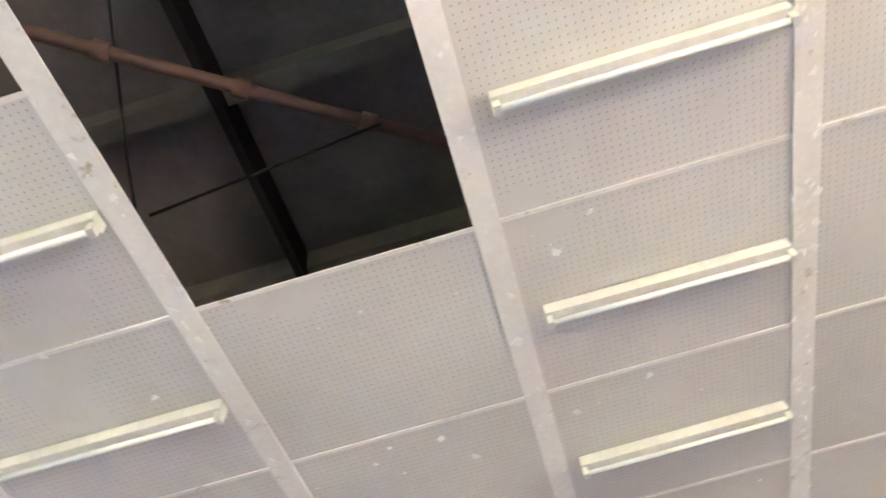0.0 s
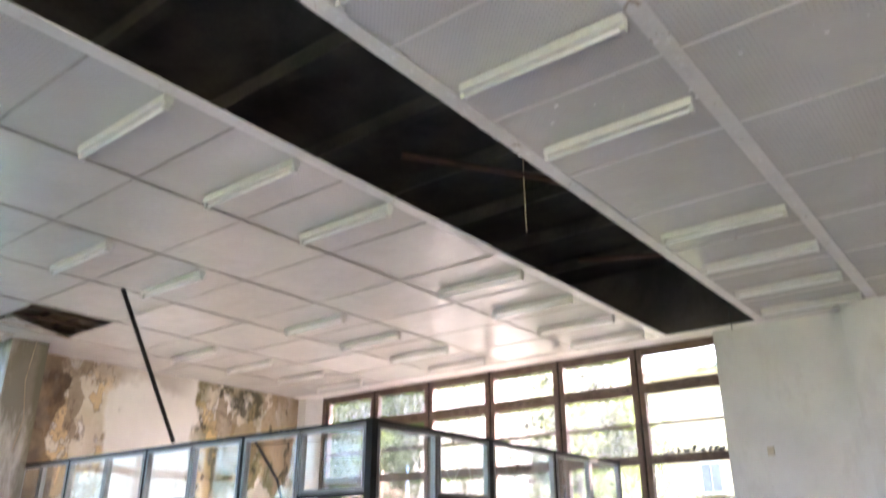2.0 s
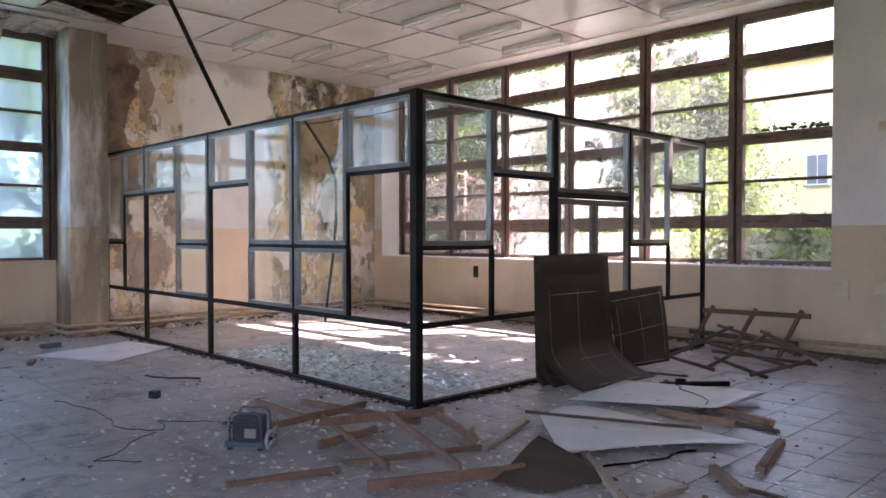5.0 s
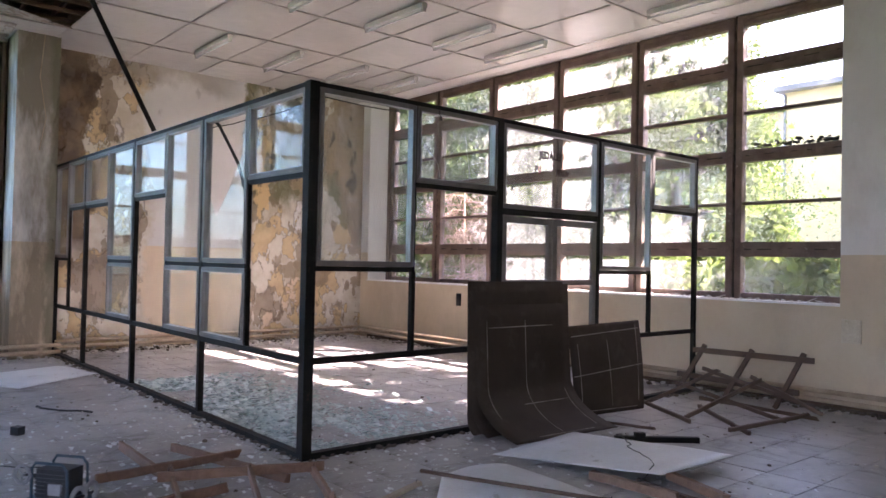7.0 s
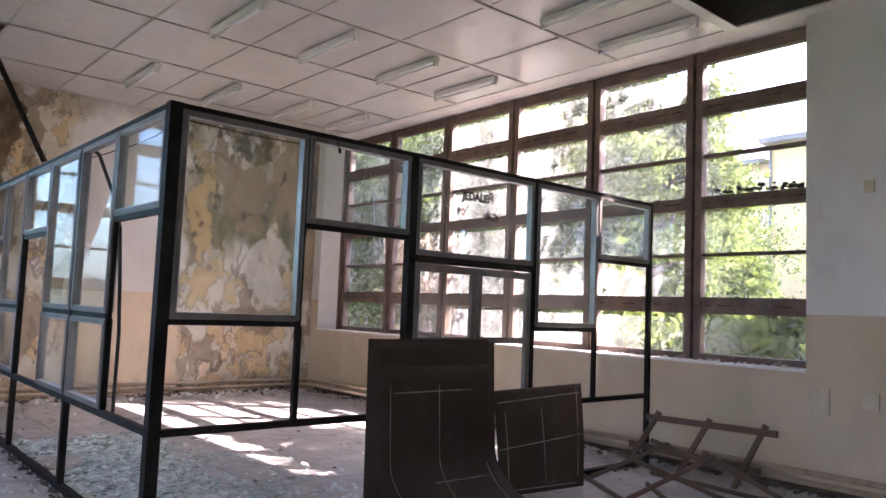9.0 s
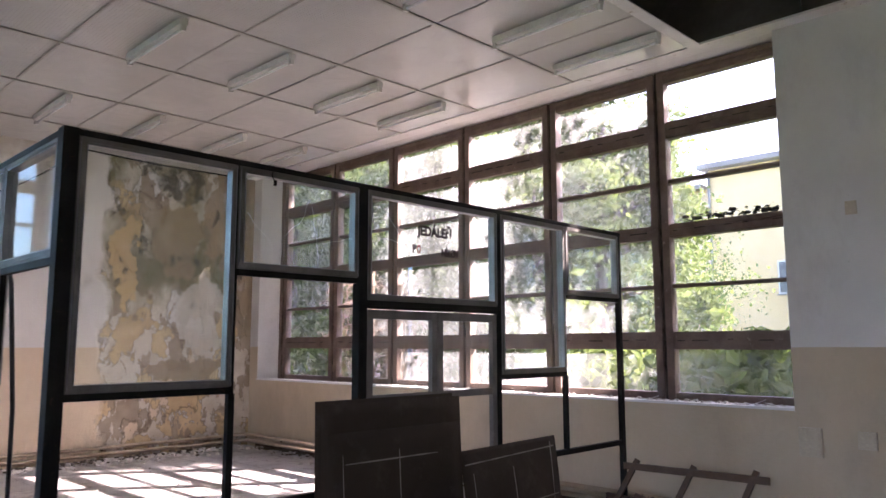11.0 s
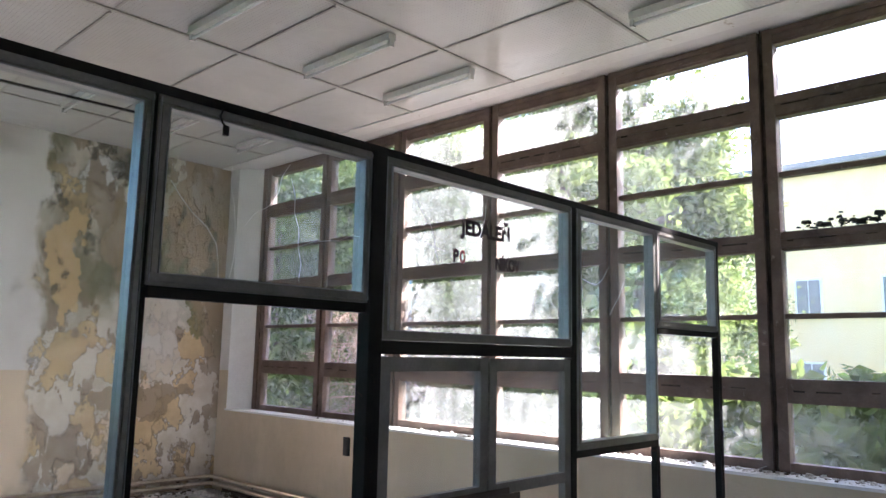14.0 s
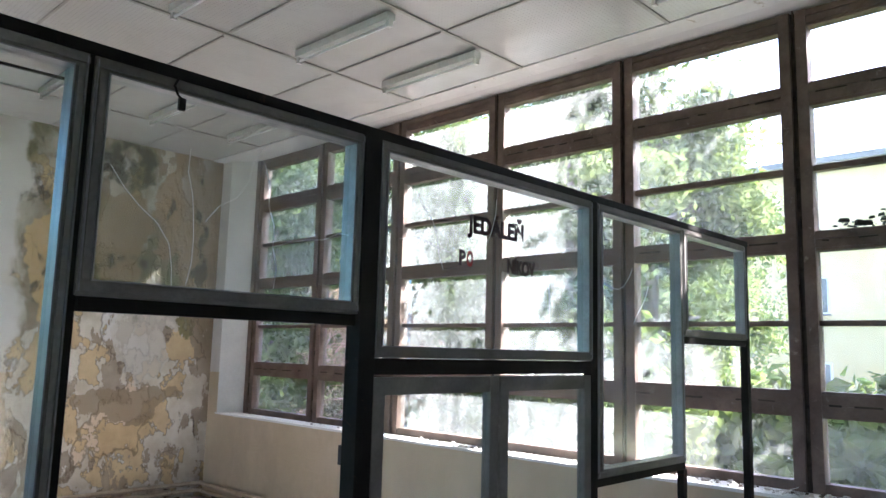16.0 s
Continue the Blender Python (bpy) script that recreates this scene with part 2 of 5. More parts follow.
    # the pier: streaked, green along its inner edge
    c = n.mix(times(step(y, 4.98, 0.02), less(y, 5.59, 0.02), n.ramp(n.noise(1.9, 8, 0.62, (1, 1, 0.3)), 0.33, 0.56), 0.85), c, (0.15, 0.122, 0.078))
    c = n.mix(times(step(n.math("ADD", y, wob(2.0, 0.35)), 5.46, 0.08), less(y, 5.60, 0.02), 0.75), c, (0.13, 0.12, 0.075))
    # a few grey marks on the sound coat
    marks = times(n.ramp(n.noise(1.6, 7, 0.55, (1, 1, 0.6)), 0.63, 0.68), step(z, 2.6, 0.5), less(zone, 0.5, 0.2))
    c = n.mix(times(marks, 0.5), c, (0.36, 0.32, 0.29))
    foot = times(n.ramp(n.noise(2.0, 9, 0.7, (1, 1, 0.6)), 0.40, 0.62), less(z, 0.28, 0.3))
    c = n.mix(times(foot, 0.6), c, (0.12, 0.085, 0.05))
    lift = n.math("ADD", n.math("MULTIPLY", m_cream, -2.0), n.math("ADD", n.math("MULTIPLY", m_yellow, -1.5), n.math("MULTIPLY", m_tan, -2.0)))
    return n.done(c, 0.78, 0, n.math("ADD", height, lift), 0.8, 0.008)


M_WALL = wall_material("plaster", False)
M_DECAY = wall_material("flaking_plaster", True)
M_REVEAL = worn("white_reveal", (0.72, 0.71, 0.70), (0.82, 0.81, 0.80), 1.5, 30, 0.8)


def ceiling_material():
    n = Nodes("perforated_ceiling_panel")
    x, y, z = n.axes()[0:3]
    fx = n.math("SUBTRACT", n.math("FRACT", n.math("MULTIPLY", x, 28.0)), 0.5)
    fy = n.math("SUBTRACT", n.math("FRACT", n.math("MULTIPLY", y, 28.0)), 0.5)
    rr = n.math("ADD", n.math("MULTIPLY", fx, fx), n.math("MULTIPLY", fy, fy))
    rnd = n.add("ShaderNodeNewGeometry").outputs["Random Per Island"]
    hole = n.math("MULTIPLY", n.math("LESS_THAN", rr, 0.014), n.math("LESS_THAN", n.noise(0.9, 2), 0.62))
    c = n.mix(n.ramp(n.noise(1.3, 5, 0.6), 0.3, 0.7), (0.60, 0.585, 0.555), (0.69, 0.675, 0.645))
    c = n.mix(n.math("MULTIPLY", rnd, 0.35), c, (0.54, 0.525, 0.49))
    c = n.mix(n.ramp(n.noise(6.0, 8, 0.7, (1, 1, 1), 1.0), 0.68, 0.74), c, (0.5, 0.44, 0.35))
    c = n.mix(hole, c, (0.37, 0.35, 0.33))
    bump = n.math("ADD", n.noise(2.6, 3, 0.5, (1, 1, 1), 0.6), n.math("MULTIPLY", hole, -0.03))
    return n.done(c, n.math("ADD", 0.10, n.math("MULTIPLY", n.noise(1.4, 4), 0.22)), 0, bump, 0.5, 0.03, 0.65)


M_CEIL = ceiling_material()
M_BATTEN = worn("painted_batten", (0.70, 0.68, 0.65), (0.78, 0.76, 0.73), 2.0, 25, 0.5, spots=(0.45, 0.38, 0.3))
M_SEAM = worn("dark_seam_strip", (0.30, 0.28, 0.25), (0.45, 0.42, 0.38), 3.0, 25, 0.6)
# concrete of the roof slab, its tone lowered to the darkness of the void
M_CONCRETE = worn("void_shade_concrete", (0.07, 0.065, 0.06), (0.14, 0.125, 0.11), 1.2, 20, 0.9, strength=0.5)
M_LAMPBODY = worn("yellowed_lamp_enamel", (0.58, 0.565, 0.54), (0.70, 0.685, 0.66), 2.0, 30, 0.4)
M_TUBE = worn("unlit_tube_glass", (0.80, 0.80, 0.80), (0.86, 0.86, 0.86), 2.0, 10, 0.25)
M_STEEL = worn("black_painted_steel", (0.006, 0.0055, 0.0052), (0.016, 0.014, 0.012), 3.0, 60, 0.6, spots=(0.045, 0.026, 0.018), spec=0.15)
M_ALU = worn("dull_aluminium", (0.14, 0.128, 0.115), (0.23, 0.212, 0.195), 3.0, 60, 0.55, 0.3, 0.15)
M_BEAD = worn("highlight_aluminium", (0.26, 0.26, 0.26), (0.40, 0.40, 0.40), 2.0, 60, 0.35, 0.8, 0.1)
M_WINWOOD = worn("peeling_brown_window_paint", (0.105, 0.068, 0.052), (0.18, 0.125, 0.098), 4.0, 50, 0.6, strength=0.7, spots=(0.27, 0.21, 0.175))


def floor_material():
    n = Nodes("dusty_floor_tile")
    rnd = n.add("ShaderNodeObjectInfo").outputs["Random"]
    isl = n.add("ShaderNodeNewGeometry").outputs["Random Per Island"]
    r = n.math("FRACT", n.math("ADD", rnd, isl))
    c = n.mix(n.ramp(n.noise(0.6, 7, 0.65, (1, 1, 1), 0.5), 0.3, 0.7), (0.27, 0.255, 0.245), (0.50, 0.475, 0.455))
    c = n.mix(n.math("MULTIPLY", r, 0.25), c, (0.23, 0.22, 0.22))
    c = n.mix(n.math("MULTIPLY", n.ramp(n.noise(9, 8, 0.7), 0.5, 0.75), 0.5), c, (0.54, 0.52, 0.50))
    c = n.mix(n.math("MULTIPLY", n.ramp(n.noise(2.5, 8, 0.7, (1, 1, 1), 1.0), 0.52, 0.66), 0.72), c, (0.085, 0.072, 0.06))
    c = n.mix(n.math("MULTIPLY", n.ramp(n.noise(0.45, 6, 0.6), 0.48, 0.66), 0.3), c, (0.15, 0.138, 0.128))
    rough = n.math("ADD", 0.24, n.math("MULTIPLY", n.noise(3.0, 5), 0.38))
    return n.done(c, rough, 0, n.noise(14, 6, 0.65), 0.35, 0.006, 0.4)


M_FLOOR = floor_material()
M_JOINT = worn("dark_joint_screed", (0.075, 0.068, 0.06), (0.14, 0.13, 0.12), 2.0, 30, 0.9)


def glass_material(name, dirt, tint, streak, gloss=0.07, frost=0.0):
    """Clear pane with a film of dust: mostly see-through, a little mirror, a little milky."""
    n = Nodes(name)
    tr = n.add("ShaderNodeBsdfRefraction" if frost else "ShaderNodeBsdfTransparent")
    if frost:
        tr.inputs["Roughness"].default_value, tr.inputs["IOR"].default_value = frost, 1.06
    tr.inputs[0].default_value = (*tint, 1)
    gl = n.add("ShaderNodeBsdfGlossy")
    gl.inputs["Roughness"].default_value = 0.02
    df = n.add("ShaderNodeBsdfTranslucent")
    df.inputs[0].default_value = (0.94, 0.97, 0.98, 1)
    face = n.add("ShaderNodeLayerWeight")
    face.inputs[0].default_value = 0.5
    mirror = n.math("ADD", gloss * 0.4, n.math("MULTIPLY", n.math("POWER", face.outputs["Facing"], 4.0), gloss * 5.0), True)
    m1 = n.add("ShaderNodeMixShader")
    film = n.math("MULTIPLY", n.math("ADD", n.math("MULTIPLY", n.ramp(n.noise(1.1, 3, 0.5, streak), 0.25, 0.8), 0.75), n.math("MULTIPLY", n.ramp(n.noise(9.0, 5, 0.6, streak), 0.4, 0.7), 0.25)), dirt)
    n.link(film, m1.inputs[0])
    n.link(tr.outputs[0], m1.inputs[1])
    n.link(df.outputs[0], m1.inputs[2])
    m2 = n.add("ShaderNodeMixShader")
    n.link(mirror, m2.inputs[0])
    n.link(m1.outputs[0], m2.inputs[1])
    n.link(gl.outputs[0], m2.inputs[2])
    n.link(m2.outputs[0], n.out.inputs["Surface"])
    return n.m


M_PANE = glass_material("dusty_window_glass", 0.12, (0.93, 0.96, 0.96), (1, 1, 0.6), 0.05)
M_MILK = glass_material("milky_streaked_glass", 0.34, (0.70, 0.88, 0.92), (3.5, 3.5, 0.45), 0.05, 0.28)
M_CLEAR = glass_material("clear_partition_glass", 0.09, (0.95, 0.975, 0.965), (1, 1, 0.5), 0.06)

# ---- the room: plan in metres ----
WX, NX, EX, SX = -13.2, 11.59, 7.0, -7.0
CEIL, SLAB = 4.85, 6.1
SILL, DADO = 1.17, 1.73

boxes("floor_slab", M_JOINT, None, (WX - 0.4, EX + 0.3, SX - 0.3, NX + 0.5, -0.7, -0.012))
tagged(bpy.data.objects["floor_slab"], "bare grey screed under the tiles", "floor", kind="structure")
wall_e = tagged(boxes("wall_east", M_WALL, None, (EX, EX + 0.3, SX, NX + 0.5, -0.3, 1.16), (EX, EX + 0.3, SX, NX + 0.5, 4.83, SLAB), (EX, EX + 0.3, SX, -4.6, 1.16, 4.83), (EX, EX + 0.3, -0.06, NX + 0.5, 1.16, 4.83)), "plain plastered wall", "wall", kind="structure")
wall_s = tagged(boxes("wall_south", M_WALL, None, (WX - 0.4, EX + 0.3, SX - 0.3, SX, -0.3, 1.16), (WX - 0.4, EX + 0.3, SX - 0.3, SX, 4.83, SLAB), (WX - 0.4, -9.0, SX - 0.3, SX, 1.16, 4.83), (4.6, EX + 0.3, SX - 0.3, SX, 1.16, 4.83)), "plain plastered wall", "wall", kind="structure")
# north wall with its wide window opening from x -12.95 to -3.62
wall_n = tagged(boxes("wall_north", M_WALL, None,
                (-3.65, EX, NX, NX + 0.5, -0.3, SLAB), (WX - 0.4, -12.95, NX, NX + 0.5, -0.3, SLAB),
                (-12.95, -3.65, NX, NX + 0.5, -0.3, SILL - 0.02), (-12.95, -3.65, NX + 0.05, NX + 0.5, 4.84, SLAB)),
                "plaster wall, white above and ochre below, under a wide window", "wall", kind="structure")
# west wall with its window from y -4.1 to 4.97
wall_w = tagged(boxes("wall_west", M_DECAY, None,
                (WX - 0.4, WX, 4.97, NX, -0.3, SLAB), (WX - 0.4, WX, -4.1, 4.97, -0.3, 1.2),
                (WX - 0.4, WX, -4.1, 4.97, 4.82, SLAB), (WX - 0.4, WX, SX, -4.1, -0.3, SLAB)),
                "damp plaster wall with flaking paint, mould and stains", "wall", kind="structure")
pier = tagged(boxes("wall_pier", M_DECAY, None, (WX, -12.56, 5.0, 5.58, -0.012, CEIL - 0.003)), "peeling plastered pier beside the window", "pier", kind="structure")
bm = bmesh.new()
vs = [bm.verts.new(p) for z in (SILL, 4.84) for p in ((-12.947, NX + 0.003, z), (-12.947, NX + 0.33, z), (-12.62, NX + 0.33, z))]
for f in ((0, 2, 5, 3), (0, 3, 4, 1), (1, 4, 5, 2), (2, 1, 0), (3, 5, 4)):
    bm.faces.new([vs[i] for i in f])
tagged(part("wall_reveal", bm, M_REVEAL), "white splayed window reveal", "reveal", kind="structure")
# added dark sheet over the white wall, its colour stands for the void's shade
tagged(boxes("wall_void_lining", M_CONCRETE, None, (WX, EX, NX - 0.02, NX + 0.001, CEIL + 0.02, SLAB - 0.001)), "dark lining added above the ceiling for the shade of the void", "wall", kind="structure")
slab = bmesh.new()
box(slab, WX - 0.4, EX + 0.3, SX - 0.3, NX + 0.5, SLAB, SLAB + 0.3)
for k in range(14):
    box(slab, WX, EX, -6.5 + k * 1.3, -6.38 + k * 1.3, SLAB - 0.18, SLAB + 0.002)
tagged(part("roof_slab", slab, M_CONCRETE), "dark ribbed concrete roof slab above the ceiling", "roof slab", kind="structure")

# ---- suspended ceiling: panels 1.51 x 1.2 with battens between ----
COLS = [0.17 - 1.515 * k for k in range(-4, 9)] + [WX + 0.0]
ROWS = [1.94 + 1.2 * k for k in range(-7, 8)] + [11.42]
bm = bmesh.new()
rng = random.Random(4)
for a, b in zip(COLS, COLS[1:]):
    for r0, r1 in zip(ROWS, ROWS[1:]):
        mid, my = (a + b) / 2, (r0 + r1) / 2
        if -4.33 < mid < -2.82:
            continue
        if -1.31 < mid < 0.2 and -3 < my < 1.94 or -2.82 < mid < -1.31 and -3 < my < 0.74:
            continue
        if -11.88 < mid < -10.37 and 4.3 < my < 5.6:
            continue
        dz = rng.uniform(-0.004, 0.004)
        box(bm, b + 0.005, a - 0.005, r0 + 0.005, r1 - 0.005, CEIL + dz, CEIL + 0.012 + dz, 0)
# western strips are thin and dark, the shading of the panel grooves in their colour
for a in COLS[1:-1]:
    w = 0.065 if a > -5 else 0.016
    box(bm, a - w, a + w, -6.4, 11.42, CEIL - 0.016, CEIL - 0.005, 1 if a > -5 else 2)
for r in ROWS[:-1]:
    for a, b in zip(COLS, COLS[1:]):
        mid = (a + b) / 2
        if -4.33 < mid < -2.82 or (-1.31 < mid < 0.2 and -3 < r < 1.9) or (-2.82 < mid < -1.31 and -3 < r < 0.7) or (-11.88 < mid < -10.37 and 4.4 < r < 5.2):
            continue
        box(bm, b + 0.066, a - 0.066, r - 0.012, r + 0.012, CEIL - 0.012, CEIL - 0.005, 1 if a > -4 else 2)
box(bm, WX, EX, 11.42, NX + 0.05, CEIL - 0.012, CEIL + 0.012, 1)
tagged(part("ceiling", bm, [M_CEIL, M_BATTEN, M_SEAM]), "white perforated ceiling panels with battens, some fallen", "ceiling", kind="structure")


# ---- fluorescent lamps ----
def ceiling_lamp():
    ob = thing("ceiling_lamp", "unlit bare twin-pin fluorescent batten lamp on the ceiling", "lamp", "ceiling lamps")
    bm = bmesh.new()
    vs = box(bm, -0.63, 0.63, -0.042, 0.042, -0.078, -0.012)
    part("housing", bm, M_LAMPBODY, ob, bevel=0.008)
    for sx in (-0.45, 0.45):
        boxes("spacer", M_SEAM, ob, (sx - 0.02, sx + 0.02, -0.02, 0.02, -0.0125, 0.002))
    for sx in (-1, 1):
        bm = bmesh.new()
        box(bm, sx * 0.615 - 0.016, sx * 0.615 + 0.016, -0.024, 0.024, -0.132, -0.076)
        part("socket", bm, M_LAMPBODY, ob, bevel=0.006)
    bm = bmesh.new()
    tube(bm, [(-0.6, 0, -0.110), (0.6, 0, -0.110)], 0.015, 10)
    part("tube", bm, M_TUBE, ob, "unlit white glass tube")
    return ob


lamp = ceiling_lamp()
places = []
for cx in (0.95, -2.06, -5.08, -8.10, -11.13):
    for y in (-3.5, -2.3, -1.1, 0.12, 1.335, 2.555, 3.79, 4.97, 7.36, 8.56, 9.78, 10.83):
        if cx == -2.06 and y < 1 or cx == 0.95 and y < 0.5 or cx == -11.13 and 4 < y < 5:
            continue
        places.append((cx, y))
for i, (cx, y) in enumerate(places):
    m = pose(cx + rng.uniform(-0.012, 0.012), y, CEIL - 0.004, 0, 0, rng.uniform(-0.6, 0.6))
    if i == 0:
        lamp.matrix_basis = m
    else:
        copy_thing(lamp, m)

# ---- windows ----
GLASS_ROWS = [(1.25, 1.71), (1.90, 2.375), (2.415, 2.93), (3.08, 3.54), (3.585, 4.05), (4.24, 4.69)]


ragged = random.Random(21)
M_GAP = worn("dark_perished_putty", (0.018, 0.013, 0.010), (0.07, 0.048, 0.036), 9, 60, 0.85, strength=0.6)


def window(name, label, bays, material):
    """A wooden window of bays, each with rows of panes; built along x at y = 0, inside towards -y. bays: left edges, right to left."""
    ob = thing(name, label, "window", kind="structure")
    lo, hi = min(bays), max(bays)
    for x in bays:
        boxes("mullion", M_WINWOOD, ob, (x - 0.105, x - 0.022, -0.07, 0.05, 1.16, 4.83), (x + 0.022, x + 0.105, -0.07, 0.05, 1.16, 4.83), bevel=0.004)
        bm = bmesh.new()
        box(bm, x - 0.022, x + 0.022, -0.035, 0.04, 1.16, 4.83)
        z = 1.2
        while z < 4.75:
            h = ragged.uniform(0.03, 0.16)
            o, w = ragged.uniform(-0.012, 0.012), ragged.uniform(0.004, 0.011)
            bar(bm, (x + o, -0.05, z), (x + o + ragged.uniform(-0.008, 0.008), -0.055, z + h), w, w * 2.4, (0, 1, 0))
            z += h + ragged.uniform(0.0, 0.12)
        part("joint_filler", bm, M_GAP, ob, "dark ragged putty in the joint")
    for a, b in zip(bays, bays[1:]):
        l, r = min(a, b) + 0.105, max(a, b) - 0.105
        for z0, z1 in ((1.16, 1.25), (1.71, 1.90), (2.93, 3.08), (4.05, 4.24), (4.69, 4.83)):
            bm = bmesh.new()
            box(bm, l, r, -0.055, 0.045, z0, z1)
            if z1 - z0 > 0.1:
                mid = z0 + (z1 - z0) * 0.52
                box(bm, l + 0.001, r - 0.001, -0.069, -0.054, mid + 0.010, z1 - 0.022)
                box(bm, l + 0.001, r - 0.001, -0.066, -0.054, z0 + 0.022, mid - 0.008)
            part("transom", bm, M_WINWOOD, ob)
            if 1.6 < z0 < 4.2:
                bm = bmesh.new()
                u = l + 0.05
                while u < r - 0.1:
                    k = ragged.uniform(0.04, 0.22)
                    zz = z0 + (z1 - z0) * 0.52 + ragged.uniform(-0.006, 0.006)
                    bar(bm, (u, -0.068, zz), (min(u + k, r - 0.02), -0.068, zz + ragged.uniform(-0.004, 0.004)), 0.008, ragged.uniform(0.006, 0.016))
                    u += k + ragged.uniform(0.02, 0.3)
                part("paint_crack", bm, M_GAP, ob, "dark flaked joint in the paint")
        for z0, z1 in ((2.375, 2.415), (3.54, 3.585)):
            boxes("glazing_bar", M_WINWOOD, ob, (l, r, -0.04, 0.03, z0, z1))
        for z0, z1 in GLASS_ROWS:
            p = boxes("pane", material, ob, (l - 0.004, r + 0.004, -0.006, -0.002, z0 - 0.004, z1 + 0.004))
            p.visible_shadow = False
    return ob


BAYS_N = [-3.57 - 1.495 * k for k in range(7)]
win_n = window("window_1", "wide brown wooden window with peeling paint and dusty panes", BAYS_N, M_PANE)
win_n.location = (0, 11.9, 0)
BAYS_W = [4.90 - 1.475 * k for k in range(7)]
win_w = window("window_2", "brown wooden window with milky streaked panes", BAYS_W, M_MILK)
win_w.matrix_basis = pose(-13.27, 0, 0, 0, 0, 90)
# unseen window behind the walk, added to brighten ceiling and floor with sky light
fill_win_s = window("window_3", "unseen brown wooden window, added to let in sky light", [4.52 - 1.495 * k for k in range(10)], M_PANE)
fill_win_s.matrix_basis = pose(-4.4, SX - 0.15, 0, 0, 0, 180)
fill_win_s.location.x = 0.0 - 4.4
# a second unseen one in the east wall, also added as fill light
fill_win_e = window("window_4", "unseen brown wooden window, added to let in sky light", [-0.11 - 1.48 * k for k in range(4)], M_PANE)
fill_win_e.matrix_basis = pose(EX + 0.15, 0, 0, 0, 0, -90)
boxes("window_sill_north", M_REVEAL, None, (-12.94, -3.65, NX - 0.03, 11.84, SILL - 0.018, SILL + 0.006))
tagged(bpy.data.objects["window_sill_north"], "white window sill strewn with crumbs", "sill", kind="structure")
boxes("window_sill_west", M_DECAY, None, (-13.28, WX + 0.05, -4.1, 4.96, 1.165, 1.205))
tagged(bpy.data.objects["window_sill_west"], "stained concrete window sill", "sill", kind="structure")

# ---- steel and aluminium partition round the corner of the room ----
PX, PY, PH = -5.27, 5.69, 2.95
partition = thing("partition", "black steel partition with aluminium-framed panes, some broken or missing", "partition")


def post(x, y, z0, z1, w):
    boxes("post", M_STEEL, partition, (x - w / 2, x + w / 2, y - w / 2, y + w / 2, z0, z1), bevel=0.004)


def rail(p, q, w=0.045, h=0.05):
    bm = bmesh.new()
    bar(bm, p, q, w, h)
    part("rail", bm, M_STEEL, partition)


def glazing(axis, a, b, z0, z1, hole=None, glass=True):
    """An aluminium frame with its pane between a and b along the axis."""
    a, b = min(a, b), max(a, b)
    fr = new("pane_frame")
    fr.parent = partition
    bars = [((a, z0), (b, z0 + 0.042)), ((a, z1 - 0.042), (b, z1)), ((a, z0 + 0.042), (a + 0.040, z1 - 0.042)), ((b - 0.040, z0 + 0.042), (b, z1 - 0.042))]
    bm = bmesh.new()
    for (u0, v0), (u1, v1) in bars:
        for off, ins in ((0.024, 0.0), (0.032, 0.012)):
            uu0, uu1, vv0, vv1 = u0, u1, v0, v1
            if u1 - u0 > v1 - v0:
                vv0, vv1 = v0 + ins, v1 - ins
            else:
                uu0, uu1 = u0 + ins, u1 - ins
            if axis == "x":
                box(bm, uu0, uu1, PY - off, PY + off, vv0, vv1)
            else:
                box(bm, PX - off, PX + off, uu0, uu1, vv0, vv1)
    part("frame", bm, M_ALU, fr, "dull aluminium frame")
    # bead and edge strips in a paler metal: the thin highlights put into colour
    bm = bmesh.new()
    for u0, u1, v0, v1 in ((a + 0.038, b - 0.038, z0 + 0.041, z0 + 0.045), (a + 0.038, b - 0.038, z1 - 0.045, z1 - 0.041), (a + 0.038, a + 0.042, z0 + 0.045, z1 - 0.045), (b - 0.042, b - 0.038, z0 + 0.045, z1 - 0.045), (a + 0.005, a + 0.008, z0 + 0.01, z1 - 0.01), (b - 0.008, b - 0.005, z0 + 0.01, z1 - 0.01)):
        if axis == "x":
            box(bm, u0, u1, PY - 0.034, PY + 0.034, v0, v1)
        else:
            box(bm, PX - 0.034, PX + 0.034, u0, u1, v0, v1)
    part("bead", bm, M_BEAD, fr, "aluminium bead, paler to carry the thin edge highlights")
    if glass:
        bm = bmesh.new()
        outline = hole or [(0, 0), (1, 0), (1, 1), (0, 1)]
        l, r, lo, hi = a + 0.03, b - 0.03, z0 + 0.035, z1 - 0.035
        pts = [(l + u * (r - l), lo + v * (hi - lo)) for u, v in outline]
        fs = []
        for off in (-0.002, 0.002):
            vs = [bm.verts.new((u, PY + off, v) if axis == "x" else (PX + off, u, v)) for u, v in pts]
            fs.append(vs)
            bm.faces.new(vs if off > 0 else vs[::-1])
        n = len(pts)
        for i in range(n):
            bm.faces.new((fs[0][i], fs[0][(i + 1) % n], fs[1][(i + 1) % n], fs[1][i]))
        p = part("pane", bm, M_CLEAR, fr, "clear glass pane" if not hole else "broken glass pane with a jagged edge")
        p.visible_shadow = False
    return fr


# posts: the corner, full-height ones and the short ones that hang between rails
post(PX, PY, 0, PH, 0.085)
for x in (-7.29, -9.3, -11.34, -12.93):
    post(x, PY, 0, PH - 0.03, 0.055)
